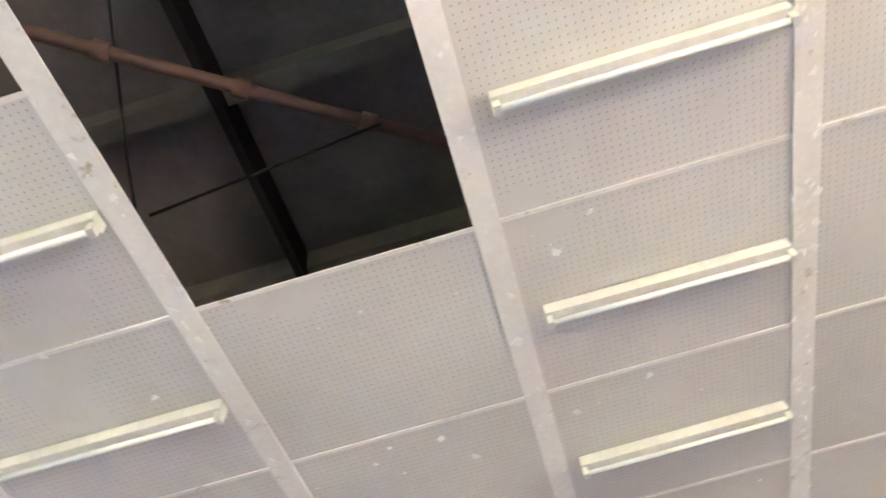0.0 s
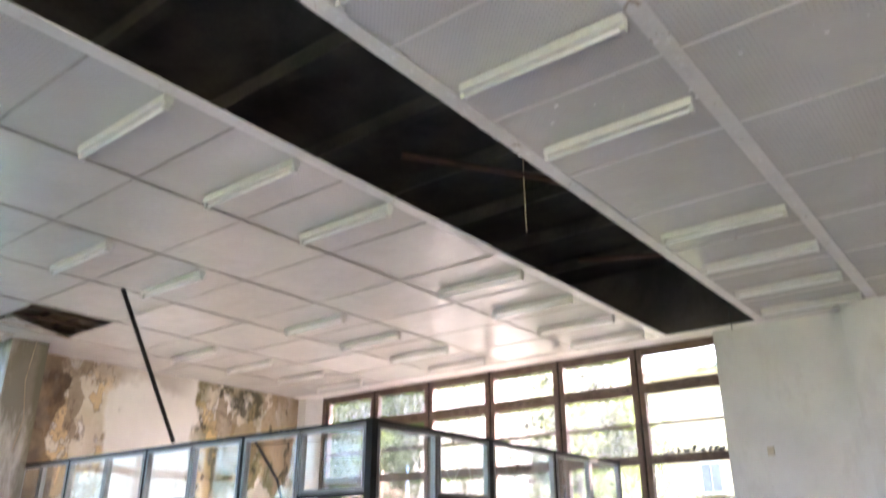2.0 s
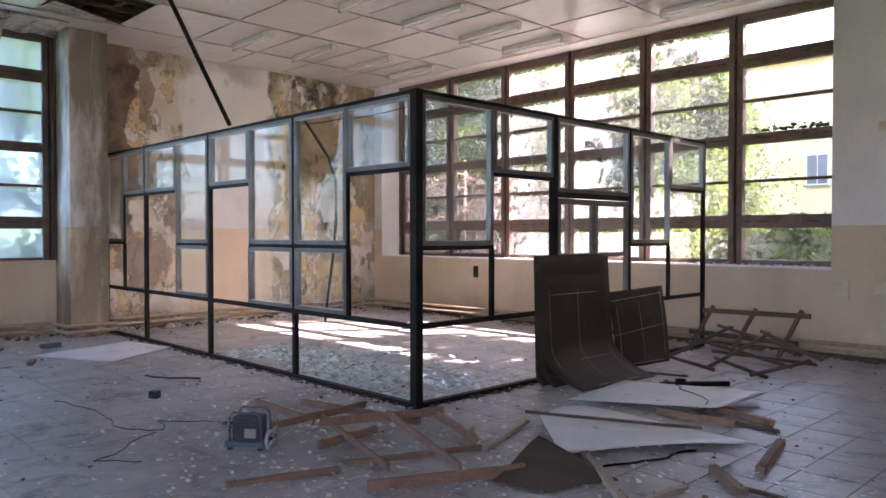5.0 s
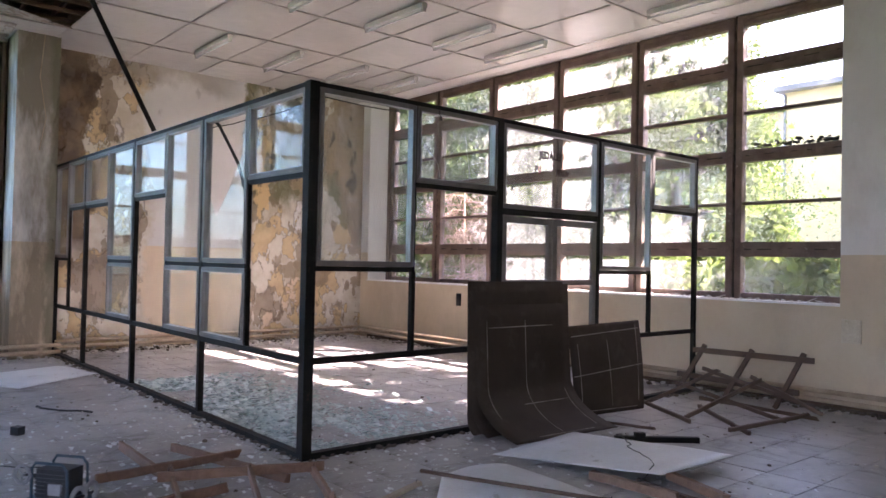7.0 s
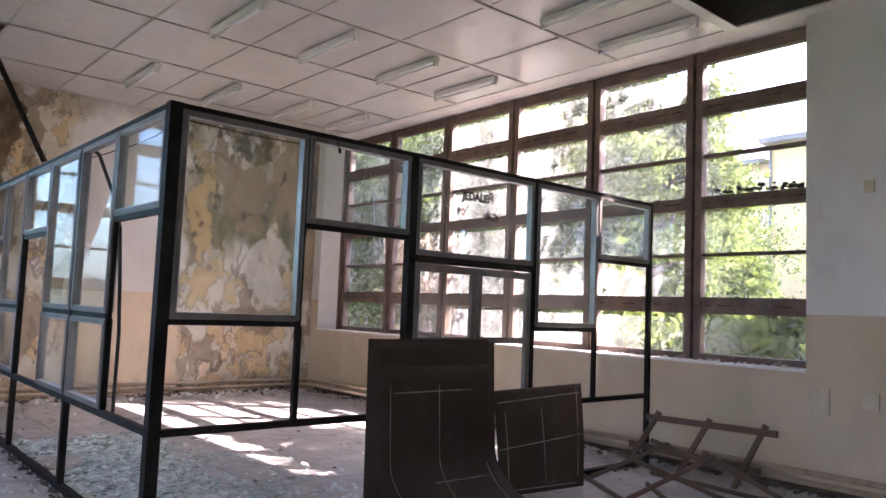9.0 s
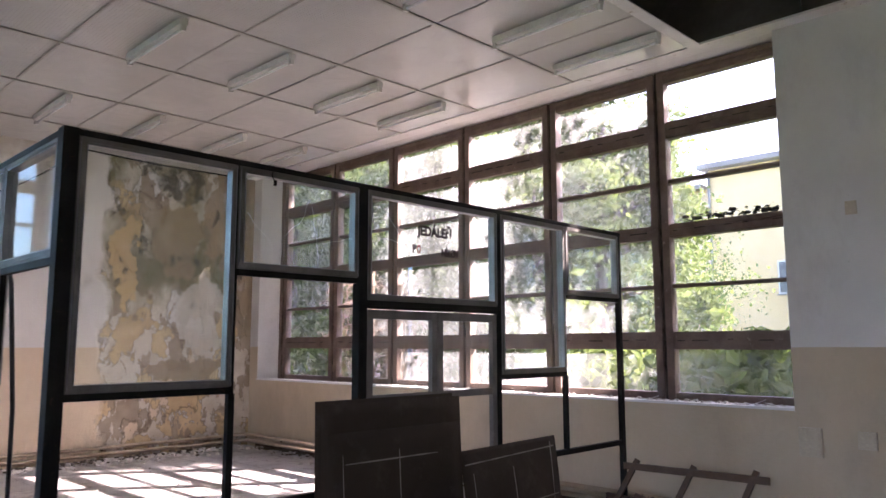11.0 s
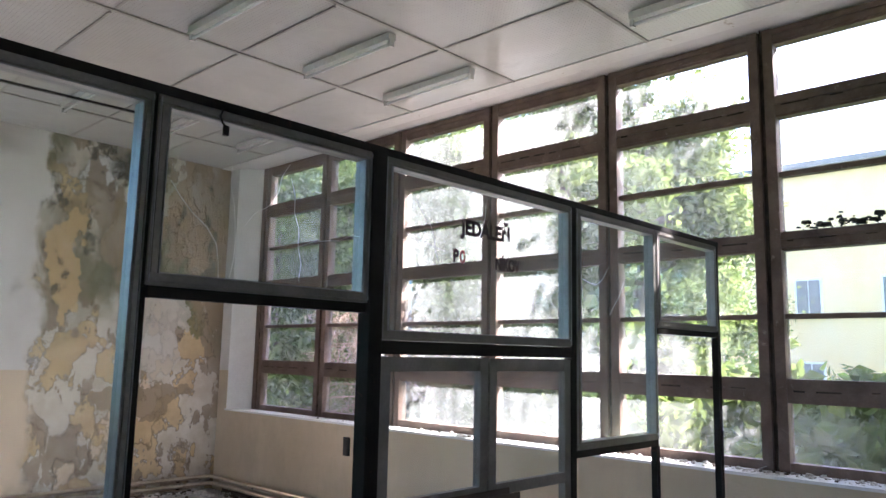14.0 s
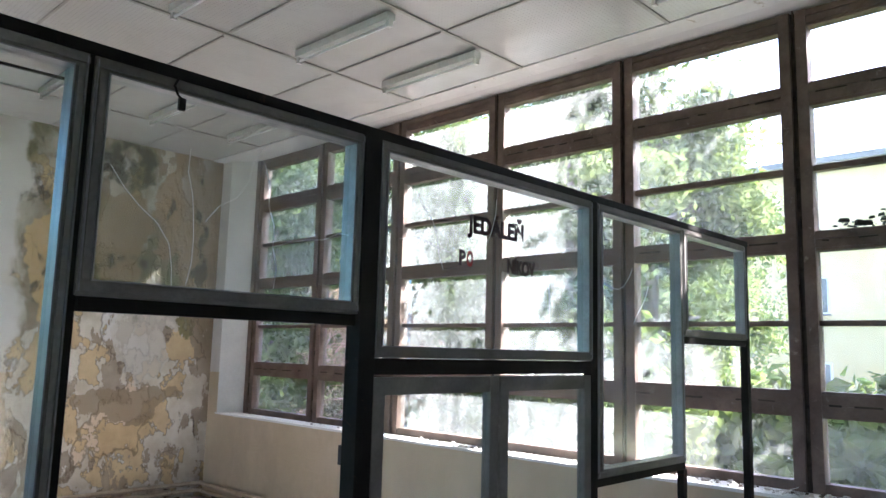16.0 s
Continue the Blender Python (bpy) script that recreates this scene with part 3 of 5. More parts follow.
for x in (-6.31, -8.27, -10.28, -12.18):
    post(x, PY, 0.785, 1.466, 0.042)
    post(x, PY, 1.466, PH - 0.03, 0.03)
for y, w in ((7.745, 0.075), (9.275, 0.05), (11.25, 0.05)):
    post(PX, y, 0, PH - 0.03, w)
for y in (6.72, 10.265):
    post(PX, y, 0.785, 1.466, 0.042)
    post(PX, y, 1.466, PH - 0.03, 0.03)
rail((PX - 0.043, PY, PH - 0.018), (-12.96, PY, PH - 0.018), 0.055, 0.036)
rail((PX, PY + 0.043, PH - 0.018), (PX, 11.28, PH - 0.018), 0.055, 0.036)
rail((PX - 0.048, PY, 0.76), (-12.9, PY, 0.76))
rail((PX, PY + 0.048, 0.76), (PX, 7.7, 0.76))
rail((PX, 9.31, 0.76), (PX, 11.22, 0.76))
rail((PX - 0.048, PY, 0.025), (-12.9, PY, 0.025), 0.07, 0.05)
rail((PX, PY + 0.048, 0.025), (PX, 7.7, 0.025), 0.07, 0.05)
rail((PX, 9.31, 0.025), (PX, 11.22, 0.025), 0.07, 0.05)
rail((PX, 7.79, 2.06), (PX, 9.24, 2.06), 0.06, 0.06)
for a, b, z in ((-5.32, -6.29, 2.225), (-6.33, -7.26, 1.485), (-7.32, -8.25, 1.485), (-8.29, -9.27, 2.225), (-9.33, -10.26, 1.485), (-10.3, -11.31, 2.225), (-11.37, -12.16, 2.225), (-12.2, -12.9, 1.485)):
    rail((a, PY, z), (b, PY, z), 0.04, 0.04)
for a, b, z in ((5.74, 6.7, 1.485), (6.74, 7.7, 2.225), (9.31, 10.24, 1.485), (10.29, 11.22, 2.225)):
    rail((PX, a, z), (PX, b, z), 0.04, 0.04)
TOP = PH - 0.036
glazing("x", -5.32, -6.302, 2.247, TOP)
glazing("x", -6.318, -7.26, 1.507, TOP, [(0, 1), (0, 0), (1, 0), (1, 0.98), (0.9, 0.96), (0.84, 0.7), (0.6, 0.52), (0.25, 0.30), (0.1, 0.42), (0.06, 0.8)])
glazing("x", -6.318, -7.26, 0.787, 1.463)
glazing("x", -7.32, -8.262, 1.507, TOP)
glazing("x", -7.32, -8.262, 0.787, 1.463)
glazing("x", -8.278, -9.27, 2.247, TOP)
glazing("x", -9.33, -10.272, 1.507, TOP)
glazing("x", -9.33, -10.272, 0.787, 1.463)
glazing("x", -10.288, -11.31, 2.247, TOP)
glazing("x", -11.37, -12.172, 2.247, TOP, [(0, 1), (0, 0), (1, 0), (1, 1), (0.7, 1), (0.55, 0.5), (0.4, 0.62), (0.35, 1)])
glazing("x", -12.188, -12.9, 1.507, TOP)
glazing("y", 5.742, 6.712, 1.507, TOP)
glazing("y", 6.728, 7.705, 2.247, TOP)
glazing("y", 7.785, 9.248, 2.092, TOP)
glazing("y", 9.302, 10.257, 1.507, TOP)
glazing("y", 10.273, 11.222, 2.247, TOP)

# ---- outside: ground, trees, shrubs, the yellow house; some trees are added sun screens ----
GROUND = -0.7
M_GRASS = worn("rough_grass", (0.05, 0.085, 0.02), (0.10, 0.13, 0.04), 0.5, 12, 0.9, spots=(0.16, 0.13, 0.07))
bm = bmesh.new()
S = 900.0
bm.faces.new([bm.verts.new(p) for p in ((-S, -S, GROUND), (S, -S, GROUND), (S, S, GROUND), (-S, S, GROUND))])
tagged(part("ground", bm, M_GRASS), "rough overgrown grass", "ground", kind="structure")


def leaf_material(name, a, b):
    n = Nodes(name)
    rnd = n.add("ShaderNodeNewGeometry").outputs["Random Per Island"]
    c = n.mix(rnd, a, b)
    c = n.mix(n.ramp(n.noise(0.8, 3), 0.35, 0.65), c, tuple(v * 0.6 for v in a))
    df, tl = n.add("ShaderNodeBsdfDiffuse"), n.add("ShaderNodeBsdfTranslucent")
    n.link(c, df.inputs[0])
    n.link(n.mix(0.5, c, (0.21, 0.26, 0.06)), tl.inputs[0])
    m = n.add("ShaderNodeMixShader")
    m.inputs[0].default_value = 0.45
    n.link(df.outputs[0], m.inputs[1])
    n.link(tl.outputs[0], m.inputs[2])
    n.link(m.outputs[0], n.out.inputs["Surface"])
    return n.m


M_LEAF = leaf_material("broad_leaf", (0.075, 0.125, 0.04), (0.18, 0.22, 0.08))
M_NEEDLE = leaf_material("needle_spray", (0.04, 0.085, 0.025), (0.09, 0.15, 0.045))
M_BARK = worn("tree_bark", (0.045, 0.034, 0.027), (0.09, 0.07, 0.055), 6, 40, 0.9, strength=0.7, stretch=(3, 3, 0.6))
M_DEAD = worn("dead_branch", (0.22, 0.13, 0.08), (0.38, 0.26, 0.18), 5, 40, 0.9)


def leaves(centers, per, spread, size, rr, droop=0.0, long=1.6):
    """Many small folded leaves about the centres, as one mesh."""
    c = np.repeat(np.array(centers, float), per, axis=0)
    n = len(c)
    c = c + rr.normal(size=(n, 3)) * spread
    if droop:
        c[:, 2] -= np.abs(rr.normal(size=n)) * droop
    a = rr.normal(size=(n, 3))
    if droop:
        a[:, 2] -= 2.0
    a /= np.linalg.norm(a, axis=1)[:, None]
    b = np.cross(a, rr.normal(size=(n, 3)))
    b /= np.linalg.norm(b, axis=1)[:, None]
    up = np.cross(a, b)
    s = size * rr.uniform(0.6, 1.3, size=(n, 1))
    v = np.stack([c - a * s * long / 2, c + b * s / 2 + up * s * 0.15, c + a * s * long / 2, c - b * s / 2 + up * s * 0.15], axis=1).reshape(-1, 3)
    i = np.arange(n)[:, None] * 4
    f = np.concatenate([i + [0, 1, 2], i + [0, 2, 3]], axis=1).reshape(-1, 3)
    me = bpy.data.meshes.new("crown")
    me.from_pydata(v.tolist(), [], f.tolist())
    return me


def tree(x, y, height, radius, seed, leaf=0.12, count=14000, label="leafy broad-leaved tree outside, among seen trees and added sun screens", low=0.22):
    rr = np.random.default_rng(seed)
    ob = thing("tree", label, "tree", "trees outside", at=(x, y, GROUND))
    bm = bmesh.new()
    lean = rr.normal(size=2) * 0.25
    tube(bm, [(0, 0, -0.1), (lean[0] * 0.3, lean[1] * 0.3, height * 0.3), (lean[0], lean[1], height * 0.65), (lean[0] * 1.6, lean[1] * 1.6, height * 0.92)], 0.013 * height + 0.03, 9, 0.03)
    part("trunk", bm, M_BARK, ob)
    centers = []
    for k in range(14):
        h = height * rr.uniform(low, 0.85)
        ang = rr.uniform(0, 6.28)
        r = radius * rr.uniform(0.55, 1.0) * (1.0 - 0.45 * max(0, h / height - 0.5) * 2)
        p0 = Vector((lean[0] * h / height, lean[1] * h / height, h))
        p2 = Vector((math.cos(ang) * r, math.sin(ang) * r, h + r * rr.uniform(0.05, 0.5)))
        p1 = p0.lerp(p2, 0.5) + Vector((0, 0, 0.2 * r * rr.uniform(-0.2, 0.8)))
        bm = bmesh.new()
        tube(bm, [p0, p1, p2], 0.05 + 0.006 * height, 6, 0.012)
        part("limb", bm, M_BARK, ob)
        for q in (0.45, 0.6, 0.75, 0.9, 1.0, 1.08):
            cc = p0.lerp(p1, q * 2) if q < 0.5 else p1.lerp(p2, (q - 0.5) * 2)
            for _ in range(2):
                centers.append(np.array(cc) + rr.normal(size=3) * radius * 0.14)
    me = leaves(centers, max(1, count // len(centers)), radius * 0.12, leaf, rr)
    me.materials.append(M_LEAF)
    c = new("crown", me)
    c.parent = ob
    return ob


def spruce(x, y, height, radius, seed):
    rr = np.random.default_rng(seed)
    ob = thing("spruce", "dark drooping conifer beyond the window", "tree", "trees outside", at=(x, y, GROUND))
    bm = bmesh.new()
    tube(bm, [(0, 0, -0.1), (0, 0, height * 0.5), (0.05, 0, height)], 0.14, 8, 0.02)
    part("trunk", bm, M_BARK, ob)
    centers = []
    for k in range(46):
        h = height * (0.12 + 0.85 * k / 46)
        ang = k * 2.4
        r = radius * (1 - 0.8 * h / height) + 0.3
        for q in np.linspace(0.25, 1, 7):
            centers.append((math.cos(ang) * r * q, math.sin(ang) * r * q, h + 0.1 * r * q - 0.35 * r * q * q))
    me = leaves(centers, 38, 0.1, 0.05, rr, 0.28, 4.0)
    me.materials.append(M_NEEDLE)
    c = new("crown", me)
    c.parent = ob
    return ob


def shrub(x, y, height, radius, seed, leaf=0.15, count=3500):
    rr = np.random.default_rng(seed)
    ob = thing("shrub", "dense green shrub under the window", "shrub", "shrubs outside", at=(x, y, GROUND))
    centers = []
    for k in range(9):
        ang, r = rr.uniform(0, 6.28), radius * rr.uniform(0.2, 1)
        top = Vector((math.cos(ang) * r, math.sin(ang) * r, height * rr.uniform(0.6, 1.0)))
        bm = bmesh.new()
        tube(bm, [(0, 0, -0.05), top * 0.5 + Vector((0, 0, 0.2)), top], 0.02, 5, 0.005)
        part("stem", bm, M_BARK, ob)
        for q in (0.4, 0.6, 0.8, 1.0):
            centers.append(np.array(top * q) + rr.normal(size=3) * 0.15)
    me = leaves(centers, count // len(centers), 0.2, leaf, rr)
    me.materials.append(M_LEAF)
    c = new("foliage", me)
    c.parent = ob
    return ob


def dead_shrub(x, y, height, seed):
    rr = np.random.default_rng(seed)
    ob = thing("dead_conifer", "dry brown conifer with bare hanging twigs", "tree", "", at=(x, y, GROUND))
    bm = bmesh.new()
    tube(bm, [(0, 0, -0.1), (0.1, 0, height)], 0.09, 7, 0.02)
    part("trunk", bm, M_DEAD, ob)
    bm = bmesh.new()
    for k in range(60):
        h = height * rr.uniform(0.15, 1.0)
        ang, r = rr.uniform(0, 6.28), rr.uniform(0.6, 1.5)
        e = Vector((math.cos(ang) * r, math.sin(ang) * r, h - 0.25 * r))
        s = Vector((0.1 * h / height, 0, h))
        tube(bm, [s, s.lerp(e, 0.5) + Vector((0, 0, 0.12)), e], 0.015, 4, 0.004)
        for j in range(16):
            q = s.lerp(e, rr.uniform(0.3, 1.0)) + Vector((0, 0, 0.06))
            tube(bm, [q, q + Vector(rr.normal(size=3) * 0.12) + Vector((0, 0, -0.12)), q + Vector(rr.normal(size=3) * 0.22) + Vector((0, 0, -0.3))], 0.006, 3, 0.002)
    part("twigs", bm, M_DEAD, ob, "dry brown hanging twigs")
    return ob


# trees east of x -4 are out of view, added to break up the sun
for i, (x, y, h, r) in enumerate([(-10.4, 16.6, 7.6, 2.1), (-13.4, 18.4, 8.4, 2.4), (-15.8, 17.2, 8.4, 2.6), (-15.5, 25.5, 11.5, 4.0), (-21.5, 22.0, 10.6, 4.0),
                                  (-27.0, 20.0, 10.0, 4.0), (-20.5, 28.0, 12.0, 4.5), (-1.9, 15.0, 7.6, 1.7), (0.4, 16.0, 8.8, 2.4), (3.6, 17.0, 9.5, 3.0), (-13.0, 22.5, 8.0, 2.4), (-10.2, 20.5, 6.0, 1.7),
                                  (-3.0, 15.9, 9.8, 1.9), (-17.8, 19.5, 10.6, 3.4), (-19.5, 6.8, 7.5, 2.3), (-21.5, 4.7, 5.6, 1.5), (-22.0, 9.5, 7.5, 2.4), (-8.7, 16.2, 10.5, 1.8)]):
    tree(x, y, h, r, 20 + i, leaf=0.12 if x > -4 else 0.085, count=14000 if x > -4 else 24000)
# high crown added to keep direct sun off the west wall
tree(-9.5, 15.4, 10.4, 1.7, 77, 0.12, 13000, low=0.62)
spruce(-17.2, 15.2, 7.5, 1.9, 3)
spruce(-20.0, 16.5, 8.5, 2.2, 4)
dead_shrub(-13.4, 14.6, 4.2, 5)
dead_shrub(-12.2, 14.4, 3.5, 6)
for i, (x, y, h, r) in enumerate([(-4.4, 14.2, 2.1, 0.9), (-5.8, 14.6, 2.3, 1.0), (-7.3, 14.0, 2.3, 0.9), (-8.6, 14.5, 2.9, 1.0), (-9.9, 15.2, 3.2, 1.0), (-15.2, 14.0, 2.4, 0.9), (-16.5, 16.0, 3.4, 1.2), (-7.8, 16.4, 2.8, 1.1), (-6.2, 17.5, 2.4, 1.2), (-11.2, 16.6, 3.2, 1.4), (-13.2, 17.6, 3.6, 1.6), (-18.0, 2.5, 2.4, 1.4), (-18.2, 5.2, 2.2, 1.2)]):
    shrub(x, y, h, r, 60 + i)

M_YELLOW = worn("yellow_render", (0.80, 0.57, 0.30), (0.84, 0.63, 0.36), 0.6, 20, 0.85)
M_PEACH = worn("peach_render", (0.80, 0.60, 0.40), (0.85, 0.67, 0.48), 0.6, 20, 0.85)
M_ROOF = worn("grey_roof_sheet", (0.16, 0.15, 0.15), (0.24, 0.23, 0.22), 1.0, 20, 0.6)
M_DARKPANE = worn("far_window_glass", (0.14, 0.145, 0.15), (0.22, 0.225, 0.23), 1.0, 5, 0.5, spec=0.15)
house = thing("yellow_house", "yellow rendered house with grey windows behind the trees", "house", at=(0, 0, GROUND))
boxes("wall", M_PEACH, house, (-34.0, -16.6, 38.5, 48.0, -0.3, 9.9))
boxes("wing_wall", M_YELLOW, house, (-16.6, -4.0, 38.1, 48.0, -0.3, 10.7), label="yellow rendered wing")
boxes("roof", M_ROOF, house, (-34.3, -16.9, 37.9, 48.3, 9.9, 10.1), (-16.9, -3.7, 37.5, 48.3, 10.7, 10.95))


def house_window(x, y, z):
    w = new("window")
    w.parent = house
    boxes("frame", M_REVEAL, w, (x, x + 1.05, y - 0.04, y + 0.05, z, z + 1.5))
    boxes("pane", M_DARKPANE, w, (x + 0.08, x + 0.50, y - 0.07, y, z + 0.08, z + 1.42), (x + 0.56, x + 0.97, y - 0.07, y, z + 0.08, z + 1.42))
    boxes("sill", M_ROOF, w, (x - 0.06, x + 1.11, y - 0.14, y - 0.04, z - 0.05, z))


for z in (1.25, 4.65):
    for k in range(5):
        house_window(-18.8 - 3.0 * k, 38.5, z)
    for k in range(3):
        house_window(-13.6 + 3.2 * k, 38.1, z)
bm = bmesh.new()
tube(bm, [(-16.55, 38.0, 0), (-16.55, 38.0, 10.6)], 0.07, 8)
part("drainpipe", bm, M_ROOF, house, "grey drainpipe")
M_PINK = worn("pink_render", (0.62, 0.36, 0.36), (0.70, 0.45, 0.44), 0.6, 20, 0.85)
pink = thing("pink_house", "low pink rendered house far behind the conifers", "house", at=(-37.5, 32.0, GROUND))
boxes("wall", M_PINK, pink, (-4.0, 3.0, 0.0, 7.0, -0.3, 6.4))
boxes("roof", M_ROOF, pink, (-4.3, 3.3, -0.3, 7.3, 6.4, 6.65))
M_BLUEPOLE = worn("pale_blue_pole_paint", (0.16, 0.30, 0.50), (0.24, 0.40, 0.60), 3, 40, 0.5)
bm = bmesh.new()
tube(bm, [(-13.67, 16.0, GROUND - 0.1), (-13.67, 16.0, 3.7)], 0.045, 10)
tagged(part("blue_pole", bm, M_BLUEPOLE), "pale blue painted pole behind the dry twigs", "pole")

# ---- door leaves, cracks and lettering of the partition ----
def door_leaf(y0, y1):
    ob = thing("glazed_door_leaf", "aluminium door leaf with glass above and no lower pane", "door", "door leaves", at=(PX + 0.005, y0, 0))
    w = y1 - y0
    for a, b, z0, z1 in ((0, 0.055, 0.02, 2.02), (w - 0.055, w, 0.02, 2.02)):
        boxes("stile", M_ALU, ob, (-0.022, 0.022, a, b, z0, z1), bevel=0.003)
    for z0, z1 in ((1.955, 2.02), (1.345, 1.40), (0.02, 0.12)):
        boxes("rail", M_ALU, ob, (-0.018, 0.018, 0.055, w - 0.055, z0, z1), bevel=0.003)
    p = boxes("pane", M_CLEAR, ob, (-0.003, 0.003, 0.05, w - 0.05, 1.395, 1.96), label="clear glass pane")
    p.visible_shadow = False
    return ob


door_leaf(7.795, 8.51)
door_leaf(8.525, 9.235)
M_CRACK = worn("white_crack_edge", (0.75, 0.8, 0.8), (0.85, 0.88, 0.88), 3, 30, 0.3)


def crack(points):
    bm = bmesh.new()
    tube(bm, [(PX + 0.006, y, z) for y, z in points], 0.0011, 4, 0.0007)
    part("crack", bm, M_CRACK, partition, "fine white crack in the glass")


rng = random.Random(12)
for y0, z0, ang, n in ((6.8, 2.62, -0.9, 7), (7.05, 2.30, 1.1, 6), (7.3, 2.72, -1.2, 6), (7.35, 2.45, 0.2, 7), (7.1, 2.5, 0.9, 5), (7.92, 2.55, 0.3, 4), (8.0, 2.75, -0.6, 5), (8.9, 2.45, -1.4, 5), (9.4, 2.5, 0.15, 5), (9.7, 2.3, 1.0, 4), (8.5, 2.8, -1.3, 3)):
    pts, y, z = [(y0, z0)], y0, z0
    for _ in range(n):
        ang += rng.uniform(-0.45, 0.45)
        y, z = y + 0.07 * math.cos(ang), z + 0.07 * math.sin(ang)
        pts.append((y, min(max(z, 2.27), 2.86)))
    crack(pts)

M_LETTER = worn("dark_red_black_lettering", (0.02, 0.012, 0.012), (0.05, 0.015, 0.015), 8, 60, 0.6)


M_REDLETTER = worn("red_lettering", (0.30, 0.02, 0.02), (0.42, 0.05, 0.04), 8, 60, 0.6)


def lettering(text, y0, y1, z0, z1, mat=M_LETTER, label="dark painted capital letters on the glass"):
    cu = bpy.data.curves.new("lettering", "FONT")
    cu.body, cu.extrude, cu.offset = text, 0.004, 0.045
    tmp = bpy.data.objects.new("lettering", cu)
    me = bpy.data.meshes.new_from_object(tmp)
    bpy.data.objects.remove(tmp)
    co = np.array([v.co for v in me.vertices])
    lo, hi = co.min(axis=0), co.max(axis=0)
    for v in me.vertices:
        u, w = (v.co.x - lo[0]) / (hi[0] - lo[0]), (v.co.y - lo[1]) / (hi[1] - lo[1])
        v.co = (PX + 0.004 + v.co.z * 0.3, y0 + u * (y1 - y0), z0 + w * (z1 - z0))
    me.materials.append(mat)
    ob = new("lettering", me)
    ob.parent = partition
    ob["label"] = label


lettering("JEDÁLEŇ", 8.31, 8.70, 2.605, 2.735)
lettering("P", 8.262, 8.302, 2.482, 2.55)
lettering("O", 8.310, 8.350, 2.482, 2.55, M_REDLETTER, "red painted capital letter on the glass")
lettering("NÍKOV", 8.585, 8.79, 2.475, 2.560)

# ---- leaning hardboard sheets ----
def board_material():
    n = Nodes("brown_hardboard")
    c = n.mix(n.ramp(n.noise(1.5, 6, 0.6), 0.3, 0.7), (0.034, 0.024, 0.017), (0.060, 0.043, 0.031))
    c = n.mix(n.math("MULTIPLY", n.ramp(n.noise(5, 8, 0.7), 0.55, 0.75), 0.4), c, (0.12, 0.10, 0.085))
    return n.done(c, 0.75, 0, n.noise(60, 4), 0.2, 0.003, 0.15)


M_BOARD = board_material()
M_CHALK = worn("pale_glue_line", (0.22, 0.19, 0.16), (0.30, 0.27, 0.23), 12, 60, 0.8)


def leaning_board(label, fn, lines, thick=0.004):
    """A board whose face is fn(u, v), u along it and v up it; lines: strips ((u0, v0), (u1, v1)) of dried glue."""
    ob = thing("hardboard_sheet", label, "board", "leaning boards")
    bm = bmesh.new()
    sheet(bm, fn, 10, 26, thick)
    part("panel", bm, M_BOARD, ob)
    for (u0, v0), (u1, v1) in lines:
        bm = bmesh.new()
        n = 14
        prev = None
        for i in range(n + 1):
            u, v = u0 + (u1 - u0) * i / n, v0 + (v1 - v0) * i / n
            p = Vector(fn(u, v))
            nor = (Vector(fn(u + 0.01, v)) - p).cross(Vector(fn(u, v + 0.01)) - p).normalized()
            side = (Vector(fn(u1, v1)) - Vector(fn(u0, v0))).normalized().cross(nor)
            wob = 0.004 + 0.004 * noise.noise(p * 9)
            cur = [bm.verts.new(p + nor * 0.003 + side * wob), bm.verts.new(p + nor * 0.003 - side * wob)]
            if prev:
                bm.faces.new((prev[0], cur[0], cur[1], prev[1]))
            prev = cur
        part("glue_line", bm, M_CHALK, ob, "pale line of dried glue")
    return ob


def curved(y0, y1, x_top, x_foot, z_top, bend, twist=0.0):
    """Upright from z_top down, then curling out to x_foot at the floor."""
    def fn(u, v):
        y = y0 + (y1 - y0) * u
        s = 1 - v
        flat = 1 - bend
        if s < flat:
            q = s / flat
            x, z = x_top + 0.03 * q, z_top - (z_top - bend * 0.55) * q
        else:
            a = (s - flat) / bend * 1.25
            x = x_top + 0.03 + (x_foot - x_top - 0.03) * (1 - math.cos(a)) / (1 - math.cos(1.25))
            z = 0.006 + (bend * 0.55 - 0.006) * (1 - math.sin(a) / math.sin(1.25))
        return (x + twist * u * s, y + 0.05 * s * u, z)
    return fn


leaning_board("dark brown hardboard sheet leaning on the door frame", curved(7.32, 8.64, -5.205, -5.08, 1.385, 0.3), [((0.3, 0.83), (0.72, 0.84))])
leaning_board("dark brown hardboard sheet slightly curled at its foot", curved(7.36, 8.70, -5.185, -4.95, 1.36, 0.5), [((0.93, 0.9), (0.90, 0.5)), ((0.62, 0.84), (0.84, 0.845))])
leaning_board("brown hardboard sheet curling out over the floor", curved(7.39, 8.67, -5.16, -4.62, 1.165, 0.75, 0.08),
              [((0.12, 0.93), (0.80, 0.93)), ((0.5, 0.95), (0.5, 0.08)), ((0.10, 0.95), (0.12, 0.35)), ((0.9, 0.62), (0.88, 0.1)), ((0.42, 0.48), (0.88, 0.485)), ((0.25, 0.05), (0.8, 0.05))])


def flat_board(u, v):
    foot = Vector((-5.06, 8.70, 0.005)).lerp(Vector((-4.95, 9.74, 0.005)), u)
    head = Vector((-5.205, 8.72, 0.92)).lerp(Vector((-5.205, 9.98, 0.945)), u)
    p = foot.lerp(head, v)
    return (p.x + 0.02 * math.sin(v * 3.1), p.y, p.z)


